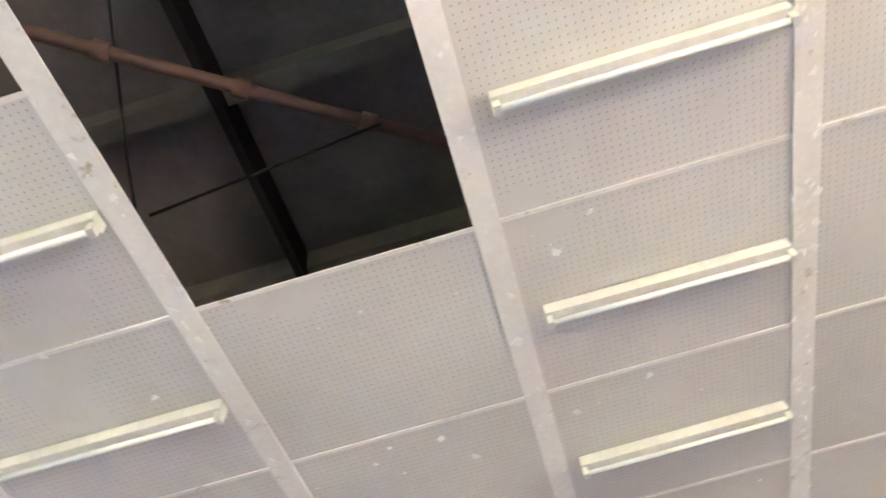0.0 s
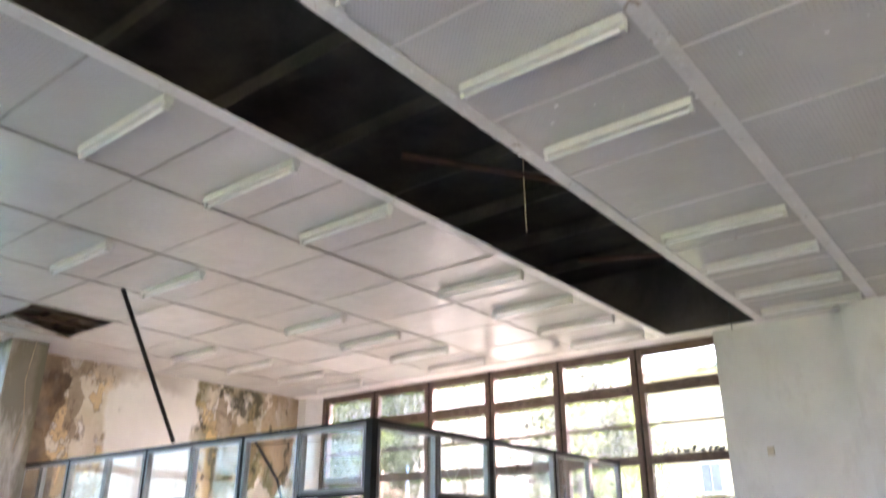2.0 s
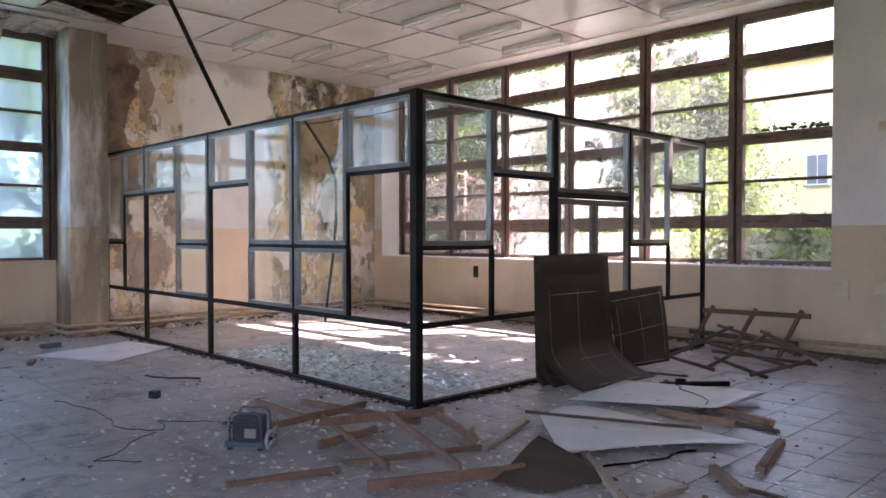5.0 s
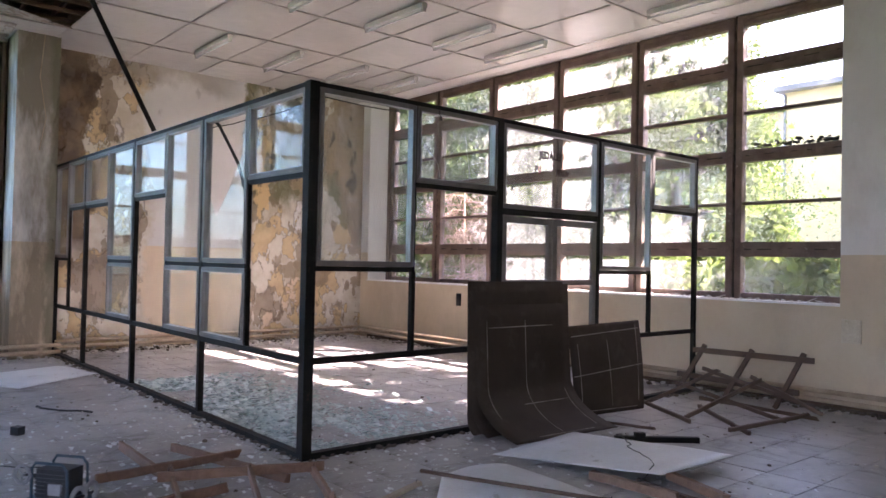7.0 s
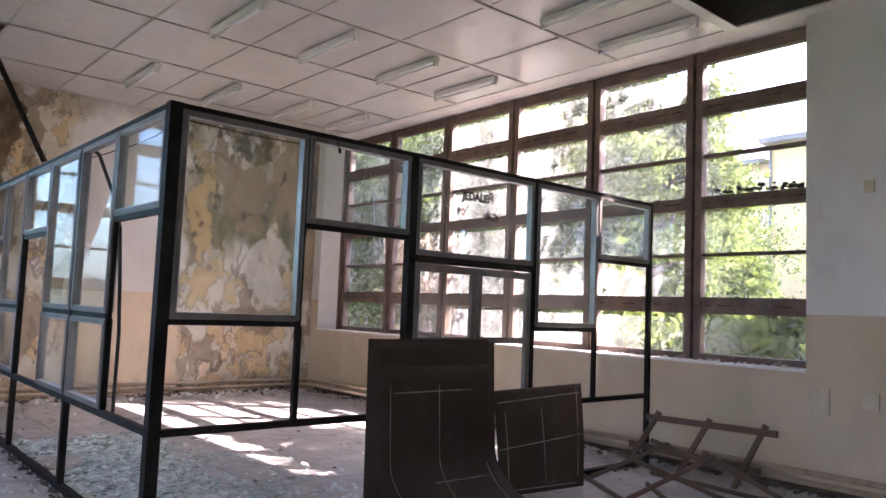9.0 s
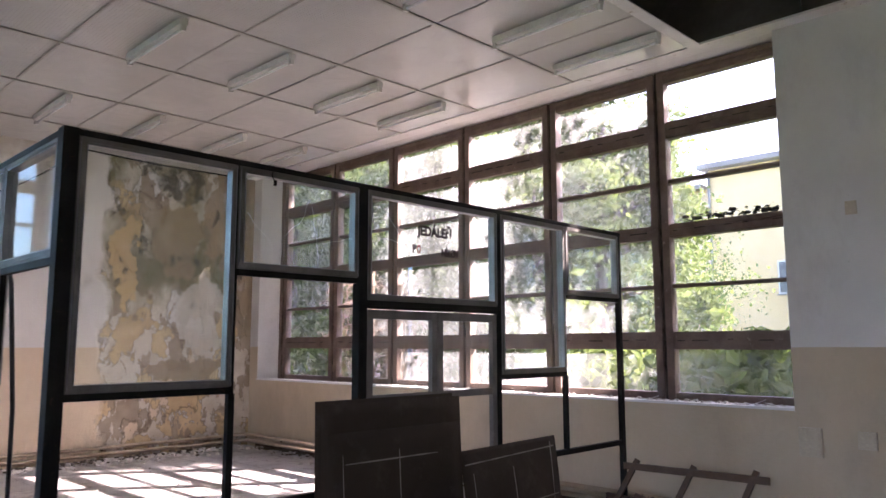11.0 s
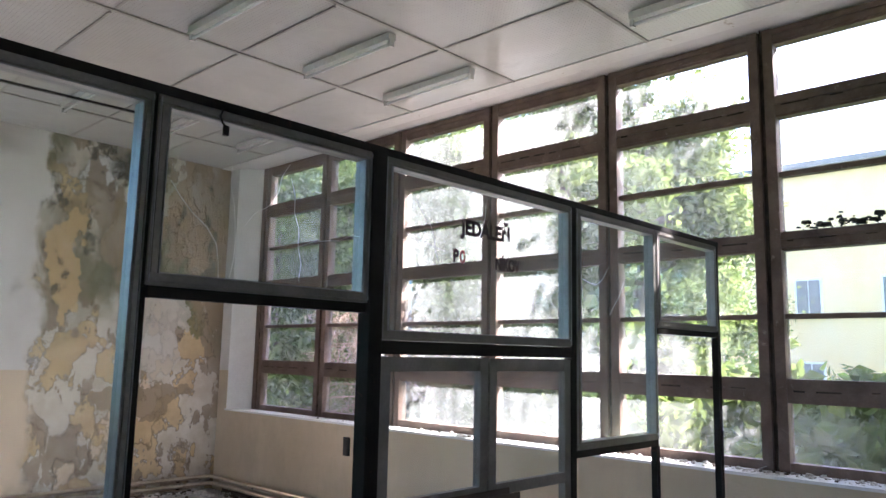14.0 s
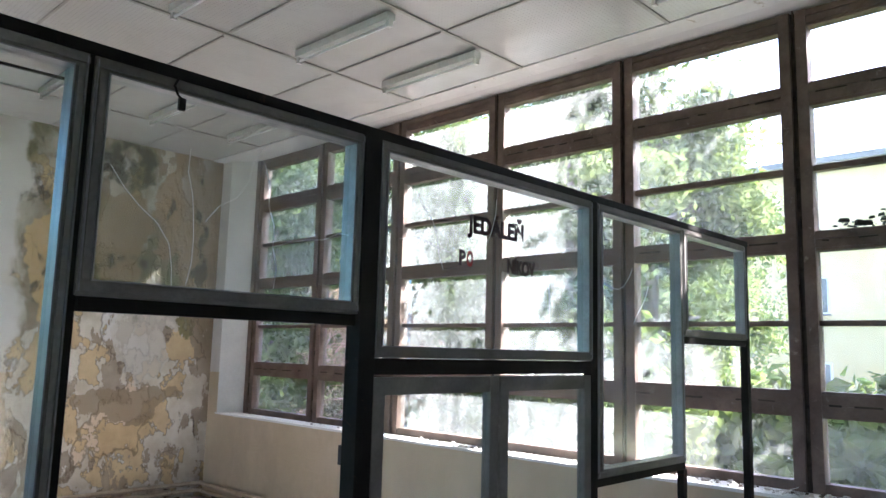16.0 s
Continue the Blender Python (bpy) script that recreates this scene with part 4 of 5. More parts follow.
leaning_board("low brown hardboard panel with a grid of pale glue lines", flat_board,
              [((0.03, 0.88), (0.97, 0.91)), ((0.02, 0.44), (0.98, 0.50)), ((0.5, 0.8), (0.53, 0.08)), ((0.1, 0.8), (0.11, 0.05)), ((0.93, 0.95), (0.92, 0.1)), ((0.02, 0.05), (0.9, 0.04))])

# ---- white sheets on the floor ----
M_SHEET = worn("white_coated_hardboard", (0.60, 0.60, 0.60), (0.72, 0.72, 0.72), 1.2, 30, 0.45, spots=(0.42, 0.40, 0.37))


M_OFFCUT = worn("brown_hardboard_back", (0.07, 0.05, 0.036), (0.11, 0.08, 0.06), 2, 40, 0.8, spec=0.2)


def floor_sheet(a, b, c, d, lift, label, name="white_sheet", mat_=None, warp=0.05, seed=0):
    """A warped sheet on the floor through its four corners."""
    a, b, c, d = (Vector((*p, 0)) for p in (a, b, c, d))

    def fn(u, v):
        p = a.lerp(b, u).lerp(d.lerp(c, u), v)
        z = lift(u, v) + warp * 0.3 * noise.noise(Vector((u * 2.2, v * 2.2, seed)))
        return (p.x, p.y, max(z, 0.008))
    bm = bmesh.new()
    sheet(bm, fn, 16, 12, 0.004)
    bmesh.ops.recalc_face_normals(bm, faces=bm.faces)
    return tagged(part(name, bm, mat_ or M_SHEET), label, "sheet", "sheets on the floor")


floor_sheet((-4.50, 6.98), (-4.52, 8.02), (-3.12, 8.26), (-3.14, 7.30), lambda u, v: 0.05 + 0.05 * v - 0.04 * (1 - v) * (1 - u), "white coated sheet lying on wooden battens", seed=1)
floor_sheet((-4.26, 6.24), (-4.20, 6.84), (-2.55, 6.72), (-3.42, 5.42), lambda u, v: 0.02 + 0.03 * math.sin(u * 3.1), "torn white coated sheet lying on the floor", seed=2)
floor_sheet((-10.95, 3.98), (-9.8, 4.62), (-10.35, 5.62), (-11.5, 5.45), lambda u, v: 0.012 + 0.03 * max(0, u + v - 1.2), "white sheet lying flat near the partition", seed=3)
floor_sheet((-3.36, 4.62), (-3.62, 5.42), (-2.82, 5.24), (-3.05, 4.72), lambda u, v: 0.02 + 0.10 * u * (1 - v), "brown triangular hardboard offcut on the floor", "hardboard_offcut", M_OFFCUT, seed=4)

# ---- broken wooden frames and battens ----
def wood_material(name, a, b):
    n = Nodes(name)
    rnd = n.add("ShaderNodeObjectInfo").outputs["Random"]
    c = n.mix(n.ramp(n.noise(6, 6, 0.6, (1, 1, 1), 1.0), 0.3, 0.7), a, b)
    c = n.mix(n.math("MULTIPLY", rnd, 0.45), c, tuple(v * 0.55 for v in a))
    c = n.mix(n.math("MULTIPLY", n.ramp(n.noise(40, 5, 0.7), 0.5, 0.7), 0.35), c, (0.08, 0.05, 0.03))
    return n.done(c, 0.7, 0, n.noise(45, 5, 0.7), 0.4, 0.004)


M_WOOD = wood_material("raw_reddish_batten", (0.20, 0.11, 0.068), (0.34, 0.205, 0.135))
M_OLDWOOD = wood_material("old_dark_batten", (0.09, 0.055, 0.035), (0.16, 0.10, 0.065))
M_PALEWOOD = wood_material("pale_lath", (0.40, 0.32, 0.23), (0.52, 0.43, 0.33))


def batten(p, q, w, h, material, label, group="loose battens"):
    """A sawn batten with a split end and two nail stubs, from p to q."""
    p, q = Vector(p), Vector(q)
    ob = new("wooden_batten")
    ob.location = (p + q) / 2
    bm = bmesh.new()
    n = 5
    c = (p + q) / 2
    d = (q - p).normalized()
    s = d.cross(Vector((0, 0, 1))).normalized()
    u = s.cross(d)
    rings = []
    sd = random.Random(int(abs(p.x * 1000 + q.y * 777)))
    for i in range(n + 1):
        o = p.lerp(q, i / n) - c + s * sd.uniform(-0.003, 0.003) + u * sd.uniform(-0.003, 0.003)
        if i == n:
            rings.append([bm.verts.new(o + s * a * w / 2 + u * b * h / 2 + d * sd.uniform(-0.03, 0.02)) for a, b in ((-1, -1), (1, -1), (1, 1), (-1, 1))])
        else:
            rings.append([bm.verts.new(o + s * a * w / 2 + u * b * h / 2) for a, b in ((-1, -1), (1, -1), (1, 1), (-1, 1))])
    for a, b in zip(rings, rings[1:]):
        for k in range(4):
            bm.faces.new((a[k], a[(k + 1) % 4], b[(k + 1) % 4], b[k]))
    bm.faces.new(rings[0][::-1])
    bm.faces.new(rings[-1])
    bmesh.ops.recalc_face_normals(bm, faces=bm.faces)
    bmesh.ops.bevel(bm, geom=[e for e in bm.edges if abs((e.verts[1].co - e.verts[0].co).normalized().dot(d)) > 0.9], offset=0.003, segments=1, affect="EDGES")
    part("stick", bm, material, ob)
    for f in (0.06, 0.93):
        bm = bmesh.new()
        o = p.lerp(q, f) - c
        tube(bm, [o + u * h * 0.4, o + u * (h * 0.5 + 0.018) + d * 0.006], 0.0022, 5)
        part("nail", bm, M_STEEL, ob, "rusty nail stub")
    return tagged(ob, label, "batten", group)


RED = "reddish sawn batten of a broken frame on the floor"
for p, q, w, h in (((-6.39, 4.67, 0.05), (-5.40, 4.64, 0.05), 0.03, 0.10), ((-6.10, 4.98, 0.05), (-4.79, 5.29, 0.05), 0.03, 0.09), ((-5.33, 4.19, 0.13), (-5.48, 5.26, 0.10), 0.03, 0.08),
                   ((-5.12, 4.51, 0.14), (-4.76, 5.57, 0.12), 0.03, 0.09), ((-4.80, 4.27, 0.045), (-4.84, 4.86, 0.05), 0.03, 0.085), ((-5.30, 4.66, 0.13), (-4.01, 4.31, 0.035), 0.028, 0.07),
                   ((-4.96, 5.08, 0.15), (-3.55, 4.52, 0.13), 0.03, 0.08), ((-4.82, 5.50, 0.09), (-4.07, 5.23, 0.045), 0.03, 0.09), ((-3.82, 3.97, 0.05), (-3.36, 4.93, 0.05), 0.035, 0.10), ((-4.08, 5.24, 0.02), (-4.12, 5.22, 0.14), 0.03, 0.05)):
    batten((p[0], p[1], p[2] * 0.75), (q[0], q[1], q[2] * 0.75), w, h * 0.72, M_WOOD, RED, "broken frame battens")
for p, q, w, h, m, lab in (((-4.34, 4.19, 0.02), (-3.94, 5.16, 0.02), 0.04, 0.035, M_WOOD, "sawn lath lying under the broken frame"), ((-3.90, 5.13, 0.02), (-4.19, 5.99, 0.03), 0.04, 0.03, M_PALEWOOD, "pale lath lying on the floor"),
                           ((-4.50, 3.37, 0.02), (-4.26, 4.09, 0.02), 0.045, 0.035, M_WOOD, "short sawn lath lying on the floor"), ((-3.60, 7.10, 0.035), (-2.92, 7.15, 0.03), 0.05, 0.06, M_WOOD, "reddish batten under a white sheet"),
                           ((-3.25, 7.56, 0.035), (-2.69, 7.38, 0.03), 0.05, 0.06, M_WOOD, "reddish batten under a white sheet"), ((-3.34, 7.30, 0.018), (-2.58, 7.20, 0.018), 0.035, 0.03, M_OLDWOOD, "dark lath on the floor"),
                           ((-2.25, 6.06, 0.03), (-2.43, 6.88, 0.03), 0.06, 0.055, M_WOOD, "thick reddish batten end on the floor"), ((-2.49, 5.88, 0.03), (-2.14, 5.56, 0.03), 0.06, 0.05, M_WOOD, "thick reddish batten end on the floor"),
                           ((-3.30, 5.55, 0.03), (-2.60, 4.94, 0.03), 0.06, 0.045, M_PALEWOOD, "pale sawn batten on the floor"), ((-2.22, 5.68, 0.015), (-1.90, 5.66, 0.015), 0.03, 0.025, M_OLDWOOD, "dark lath on the floor"),
                           ((-2.50, 5.10, 0.02), (-2.45, 5.43, 0.02), 0.05, 0.035, M_PALEWOOD, "pale batten stub on the floor"), ((-4.92, 8.66, 0.016), (-4.26, 8.91, 0.016), 0.03, 0.025, M_OLDWOOD, "dark thin lath on the floor"),
                           ((-4.26, 6.04, 0.085), (-2.98, 6.67, 0.07), 0.03, 0.022, M_OLDWOOD, "thin dark lath lying across a white sheet")):
    batten(p, q, w, h, m, lab)
# the collapsed trestle under the window: a ladder-like back and crossed sticks in front
trestle = thing("trestle_frame", "dark wooden ladder frame leaning against the wall", "frame", at=(-4.5, 11.2, 0))
for nm, p, q, w, h in (("top_rail", (-5.24, 11.22, 0.53), (-3.77, 11.22, 0.55), 0.04, 0.065), ("low_rail", (-5.40, 11.13, 0.22), (-3.88, 11.10, 0.19), 0.04, 0.065), ("leg", (-5.10, 11.25, 0.60), (-5.33, 10.98, 0.0), 0.05, 0.04),
                       ("leg", (-4.49, 11.25, 0.60), (-4.71, 10.98, 0.0), 0.05, 0.04), ("leg", (-3.89, 11.25, 0.62), (-4.09, 10.98, 0.0), 0.05, 0.04)):
    bm = bmesh.new()
    o = Vector((-4.5, 11.2, 0))
    bar(bm, Vector(p) - o, Vector(q) - o, w, h, (0, 1, 0) if nm == "leg" else (0, 0, 1))
    part(nm, bm, M_OLDWOOD, trestle, bevel=0.004)
for p, q in (((-5.08, 9.95, 0.02), (-4.40, 10.35, 0.45)), ((-4.60, 10.33, 0.44), (-3.62, 10.5, 0.20)), ((-4.04, 10.32, 0.42), (-3.36, 10.45, 0.12)), ((-4.36, 9.60, 0.02), (-3.93, 10.33, 0.40)), ((-4.62, 10.30, 0.02), (-3.60, 9.45, 0.02)),
             ((-3.72, 9.30, 0.05), (-3.48, 10.42, 0.10)), ((-5.18, 10.04, 0.02), (-4.22, 9.46, 0.02)), ((-4.95, 10.35, 0.24), (-3.64, 10.25, 0.03)), ((-4.9, 10.8, 0.02), (-3.5, 10.7, 0.02))):
    batten(p, q, 0.03, 0.04, M_OLDWOOD, "thin dark stick of a collapsed trestle", "trestle sticks")

# ---- small machine, crate, metal profile, cables ----
M_BLUE = worn("blue_machine_paint", (0.03, 0.06, 0.085), (0.055, 0.10, 0.13), 4, 50, 0.5, spots=(0.14, 0.10, 0.07))
M_BLACKP = worn("black_plastic", (0.012, 0.012, 0.014), (0.025, 0.025, 0.028), 3, 50, 0.5)
M_GREYP = worn("pale_grey_rubber", (0.22, 0.22, 0.23), (0.34, 0.34, 0.34), 4, 50, 0.6)
machine = thing("motor_unit", "small blue electric motor unit with a pale wheel on the floor", "machine", at=(-5.22, 3.95, 0))
machine.rotation_euler = (0, 0, radians(38))
machine.scale = (0.84, 0.84, 0.84)
boxes("base_tray", M_BLUE, machine, (-0.19, 0.17, -0.13, 0.13, 0.03, 0.075), bevel=0.008)
boxes("motor_body", M_BLACKP, machine, (-0.13, 0.12, -0.09, 0.09, 0.075, 0.285), bevel=0.015)
for k in range(6):
    boxes("cooling_rib", M_BLACKP, machine, (-0.135, 0.125, -0.098, -0.088, 0.10 + k * 0.028, 0.112 + k * 0.028))
boxes("terminal_box", M_GREYP, machine, (-0.01, 0.09, -0.115, -0.09, 0.11, 0.19), label="grey terminal box", bevel=0.006)
for sy in (-0.11, 0.11):
    bm = bmesh.new()
    tube(bm, [(-0.15, sy, 0.06), (-0.15, sy, 0.29), (-0.12, sy, 0.335), (0.10, sy, 0.335), (0.14, sy, 0.29), (0.15, sy, 0.06)], 0.011, 8)
    part("guard_bar", bm, M_BLUE, machine)


def ring(cx, cy, cz, r, rr, axis="y", n=20):
    bm = bmesh.new()
    pts = [(cx + r * math.cos(a), cy, cz + r * math.sin(a)) if axis == "y" else (cx, cy + r * math.cos(a), cz + r * math.sin(a)) for a in (2 * math.pi * k / n for k in range(n + 1))]
    tube(bm, pts, rr, 8)
    return bm


part("pulley", ring(-0.22, -0.12, 0.245, 0.065, 0.013), M_GREYP, machine, "pale ring-shaped pulley")
bm = bmesh.new()
tube(bm, [(-0.22, -0.10, 0.245), (-0.12, -0.06, 0.22)], 0.014, 8)
part("shaft", bm, M_BLACKP, machine)
for k in range(3):
    bm = bmesh.new()
    a = k * 2.094 + 0.4
    tube(bm, [(-0.22, -0.12, 0.245), (-0.22 + 0.062 * math.cos(a), -0.12, 0.245 + 0.062 * math.sin(a))], 0.006, 6)
    part("spoke", bm, M_GREYP, machine)
part("wheel", ring(0.2, -0.06, 0.09, 0.072, 0.018, "x"), M_GREYP, machine, "pale rubber wheel")
part("wheel", ring(0.2, 0.08, 0.09, 0.072, 0.018, "x"), M_GREYP, machine, "pale rubber wheel")
bm = bmesh.new()
tube(bm, [(0.2, -0.075, 0.09), (0.2, 0.095, 0.09)], 0.012, 8)
part("axle", bm, M_BLACKP, machine)
for sx in (-0.15, 0.13):
    boxes("foot", M_BLACKP, machine, (sx - 0.02, sx + 0.02, -0.12, -0.08, 0.0, 0.03), (sx - 0.02, sx + 0.02, 0.08, 0.12, 0.0, 0.03))

crate = thing("black_crate", "open black plastic crate on the floor by the wall", "crate", at=(-12.0, 1.66, 0))
crate.rotation_euler = (0, 0, radians(8))
for d4 in ((-0.2, 0.2, -0.29, -0.275, 0.012, 0.27), (-0.2, 0.2, 0.275, 0.29, 0.012, 0.27), (-0.2, -0.185, -0.275, 0.275, 0.012, 0.30), (0.185, 0.2, -0.275, 0.275, 0.012, 0.24)):
    boxes("side", M_BLACKP, crate, d4, bevel=0.004)
boxes("bottom", M_BLACKP, crate, (-0.2, 0.2, -0.29, 0.29, 0.0, 0.012))
for d4 in ((-0.212, 0.212, -0.302, -0.291, 0.235, 0.27), (-0.212, 0.212, 0.291, 0.302, 0.235, 0.27)):
    boxes("rim", M_BLACKP, crate, d4)

prof = thing("metal_profile", "dark steel profile with a bracket on the floor", "profile", at=(-3.97, 8.5, 0))
bm = bmesh.new()
bar(bm, (-0.24, -0.29, 0.025), (0.24, 0.29, 0.025), 0.05, 0.05)
part("profile", bm, M_STEEL, prof, bevel=0.004)
bm = bmesh.new()
bar(bm, (-0.13, -0.15, 0.065), (-0.07, -0.08, 0.065), 0.06, 0.035)
part("bracket", bm, M_STEEL, prof, bevel=0.004)


def cable(points, r=0.0045, label="thin black cable lying on the floor", material=None, name="cable"):
    pts = [Vector(p) for p in points]
    out = []
    for a, b in zip(pts, pts[1:]):
        for k in range(12):
            q = a.lerp(b, k / 12)
            slow = Vector((noise.noise(q * 3.1) * 0.09, noise.noise(q * 2.7 + Vector((5, 0, 0))) * 0.09, 0))
            kink = Vector((noise.noise(q * 11.0 + Vector((0, 7, 0))) * 0.035, noise.noise(q * 11.0) * 0.035, 0))
            out.append(q + (slow + kink) * (0 if k == 0 and a is pts[0] else 1))
    out.append(pts[-1])
    bm = bmesh.new()
    tube(bm, out, r, 6)
    return tagged(part(name, bm, material or M_BLACKP), label, "cable", "loose cables")


Z = 0.008
cable([(-7.93, 3.41, Z), (-7.08, 3.54, Z), (-6.48, 3.40, Z), (-6.13, 3.65, Z), (-6.48, 3.86, Z), (-5.9, 4.13, Z), (-5.5, 4.05, Z)])
cable([(-6.1, 3.6, Z), (-5.71, 3.07, Z), (-5.66, 2.94, Z), (-5.4, 3.2, Z)])
cable([(-10.28, 1.95, Z), (-10.5, 2.37, Z), (-10.39, 2.83, Z), (-9.99, 2.97, Z), (-10.31, 3.61, Z)])
cable([(-9.6, 1.9, Z), (-9.9, 2.1, Z), (-9.7, 2.35, Z)])
cable([(-4.08, 8.14, 0.10), (-3.75, 7.8, 0.125), (-3.33, 7.38, 0.12), (-3.28, 7.2, 0.04)], label="black cable lying over a white sheet")
cable([(-3.05, 5.33, 0.01), (-2.80, 6.25, 0.012)], 0.009, "thin dark rod on the floor", M_STEEL, "rod")
cable([(-8.6, 4.55, Z), (-8.3, 4.67, Z), (-8.0, 4.9, Z)], 0.012, "dark strip of rubber on the floor")

# the tube that hangs from the ceiling on to the partition, and the bent strip inside
bm = bmesh.new()
tube(bm, [(-8.905, 4.766, CEIL - 0.002), (-8.758, 5.69, PH + 0.03)], 0.028, 10)
tagged(part("leaning_tube", bm, M_STEEL), "dark steel tube fallen from the ceiling on to the partition", "tube")
bm = bmesh.new()
pts = [(-7.25, 5.72, 2.925), (-7.2, 5.78, 2.86), (-7.02, 5.80, 2.66), (-6.84, 5.83, 2.44), (-6.76, 5.86, 2.2), (-6.82, 5.91, 1.75), (-7.0, 5.99, 1.32), (-7.16, 6.04, 0.9), (-7.26, 6.07, 0.62)]
tube(bm, pts, 0.016, 8)
tagged(part("bent_strip", bm, M_BLACKP), "bent black rubber strip hanging from the partition's top rail", "strip")

# ---- heating pipes along the walls ----
M_PIPE = worn("ochre_painted_pipe", (0.34, 0.25, 0.17), (0.48, 0.38, 0.27), 3, 40, 0.5, spots=(0.2, 0.12, 0.08))
for z, off in ((0.09, 0.0), (0.19, 0.0)):
    pipe = thing("heating_pipe", "ochre painted heating pipe running along the wall", "pipe", "heating pipes")
    a = 0.09
    for pts in ([(WX + a, -4, z), (WX + a, 4.86, z), (-12.56 + a, 4.90, z), (-12.56 + a, 5.66, z), (WX + a, 5.72, z), (WX + a, NX - a, z), (-2.0, NX - a, z)],):
        bm = bmesh.new()
        tube(bm, pts, 0.03, 10)
        part("tube", bm, M_PIPE, pipe)
    for y in (-2, 0, 2, 4, 7, 9, 11):
        boxes("bracket", M_STEEL, pipe, (WX, WX + 0.09, y - 0.012, y + 0.012, z - 0.045, z - 0.03))
    for x in (-12, -9.5, -7, -4.5, -2.5):
        boxes("bracket", M_STEEL, pipe, (x - 0.012, x + 0.012, NX - 0.09, NX, z - 0.045, z - 0.03))
bm = bmesh.new()
tube(bm, [(WX + 0.03, 3.86, 0.26), (WX + 0.03, 3.86, 1.08), (WX + 0.03, 3.72, 1.14)], 0.016, 8)
tagged(part("riser_pipe", bm, M_PIPE), "thin ochre pipe rising under the sill", "pipe")

# ---- sockets, wall column, wires ----
def socket(x, z, w, h, mat_, label):
    ob = thing("socket_box", label, "socket", "sockets", at=(x, NX, z))
    boxes("box", mat_, ob, (-w / 2, w / 2, -0.03, 0, -h / 2, h / 2), bevel=0.006)
    boxes("cover", mat_, ob, (-w / 2 + 0.015, w / 2 - 0.015, -0.038, -0.03, -h / 2 + 0.02, h / 2 - 0.02), bevel=0.003)


M_OLDWHITE = worn("yellowed_bakelite", (0.50, 0.42, 0.30), (0.60, 0.52, 0.40), 5, 40, 0.4)
socket(-10.08, 0.90, 0.10, 0.22, M_BLACKP, "black open switch box on the ochre wall")
socket(-3.52, 0.88, 0.20, 0.26, M_OLDWHITE, "yellowed socket on the ochre wall")
socket(-3.05, 0.93, 0.15, 0.15, M_OLDWHITE, "yellowed round-edged socket on the ochre wall")
socket(-3.05, 2.98, 0.09, 0.12, M_OLDWHITE, "small pale junction box high on the wall")
tagged(boxes("wall_column", M_WALL, None, (-1.75, -1.15, 11.15, NX, -0.012, CEIL - 0.02)), "white plastered column beside the window", "column", kind="structure")
for pts in ([(-3.6, 6.10, 6.1), (-3.61, 6.1, 5.2), (-3.59, 6.08, 4.69)], [(-3.1, 10.8, 6.1), (-3.12, 10.82, 4.6)], [(-12.5, 5.35, 4.84), (-12.52, 5.3, 4.2), (-12.54, 5.4, 3.6), (-12.54, 5.32, 3.1)]):
    bm = bmesh.new()
    tube(bm, pts, 0.007, 6)
    tagged(part("hanging_wire", bm, M_PIPE if pts[0][0] < -3.3 and pts[0][1] < 8 else M_BLACKP), "loose wire hanging from the ceiling", "wire", "hanging wires")

# ---- above the ceiling: pipe, wires, beams ----
M_RUST = worn("rust_brown_pipe", (0.07, 0.035, 0.025), (0.11, 0.055, 0.04), 5, 40, 0.7)
void_pipe = thing("sprinkler_pipe", "rust-brown threaded pipe in the dark ceiling void", "pipe")
p0, p1 = Vector((-3.2, -0.45, 5.5)), Vector((1.6, 2.85, 5.5))
bm = bmesh.new()
tube(bm, [p0, p1], 0.035, 10)
part("tube", bm, M_RUST, void_pipe)
for k in range(9):
    c = p0.lerp(p1, (k + 0.5) / 9)
    d = (p1 - p0).normalized() * 0.04
    bm = bmesh.new()
    tube(bm, [c - d, c + d], 0.05, 10)
    part("collar", bm, M_RUST, void_pipe)
bm = bmesh.new()
tube(bm, [(-4.33, 5.0, 5.35), (-2.82, 7.4, 5.35)], 0.04, 8)
tagged(part("void_beam", bm, M_RUST), "brown pipe crossing the dark ceiling slot", "pipe")
bm = bmesh.new()
tube(bm, [(-4.33, 8.6, 5.3), (-2.82, 9.4, 5.3)], 0.04, 8)
tagged(part("void_beam", bm, M_RUST), "brown pipe crossing the dark ceiling slot", "pipe")
for pts in ([(-1.22, 0.3, 6.1), (-1.42, 1.3, 5.35), (-1.36, 1.52, 4.9)], [(-1.36, 1.52, 5.1), (-0.2, 1.55, 5.4)], [(-1.9, 0.2, 6.0), (-1.6, 0.7, 5.0)]):
    bm = bmesh.new()
    tube(bm, pts, 0.009, 6)
    tagged(part("hanger_wire", bm, M_STEEL), "steel hanger wire in the ceiling void", "wire", "hanger wires")
# black bar added to draw the dark gap line along the slab
tagged(boxes("void_joist", M_STEEL, None, (-1.07, -1.02, -5, 10, 5.80, 6.098)), "dark bar standing for the gap in the roof slab", "beam", kind="structure")
for k in range(4):
    bm = bmesh.new()
    bar(bm, (-11.86 + k * 0.48, 4.2, 4.92), (-11.86 + k * 0.48, 5.7, 4.92), 0.03, 0.05)
    tagged(part("ceiling_lath", bm, M_OLDWOOD), "dark wooden lath bared where a panel fell", "lath", "ceiling laths")
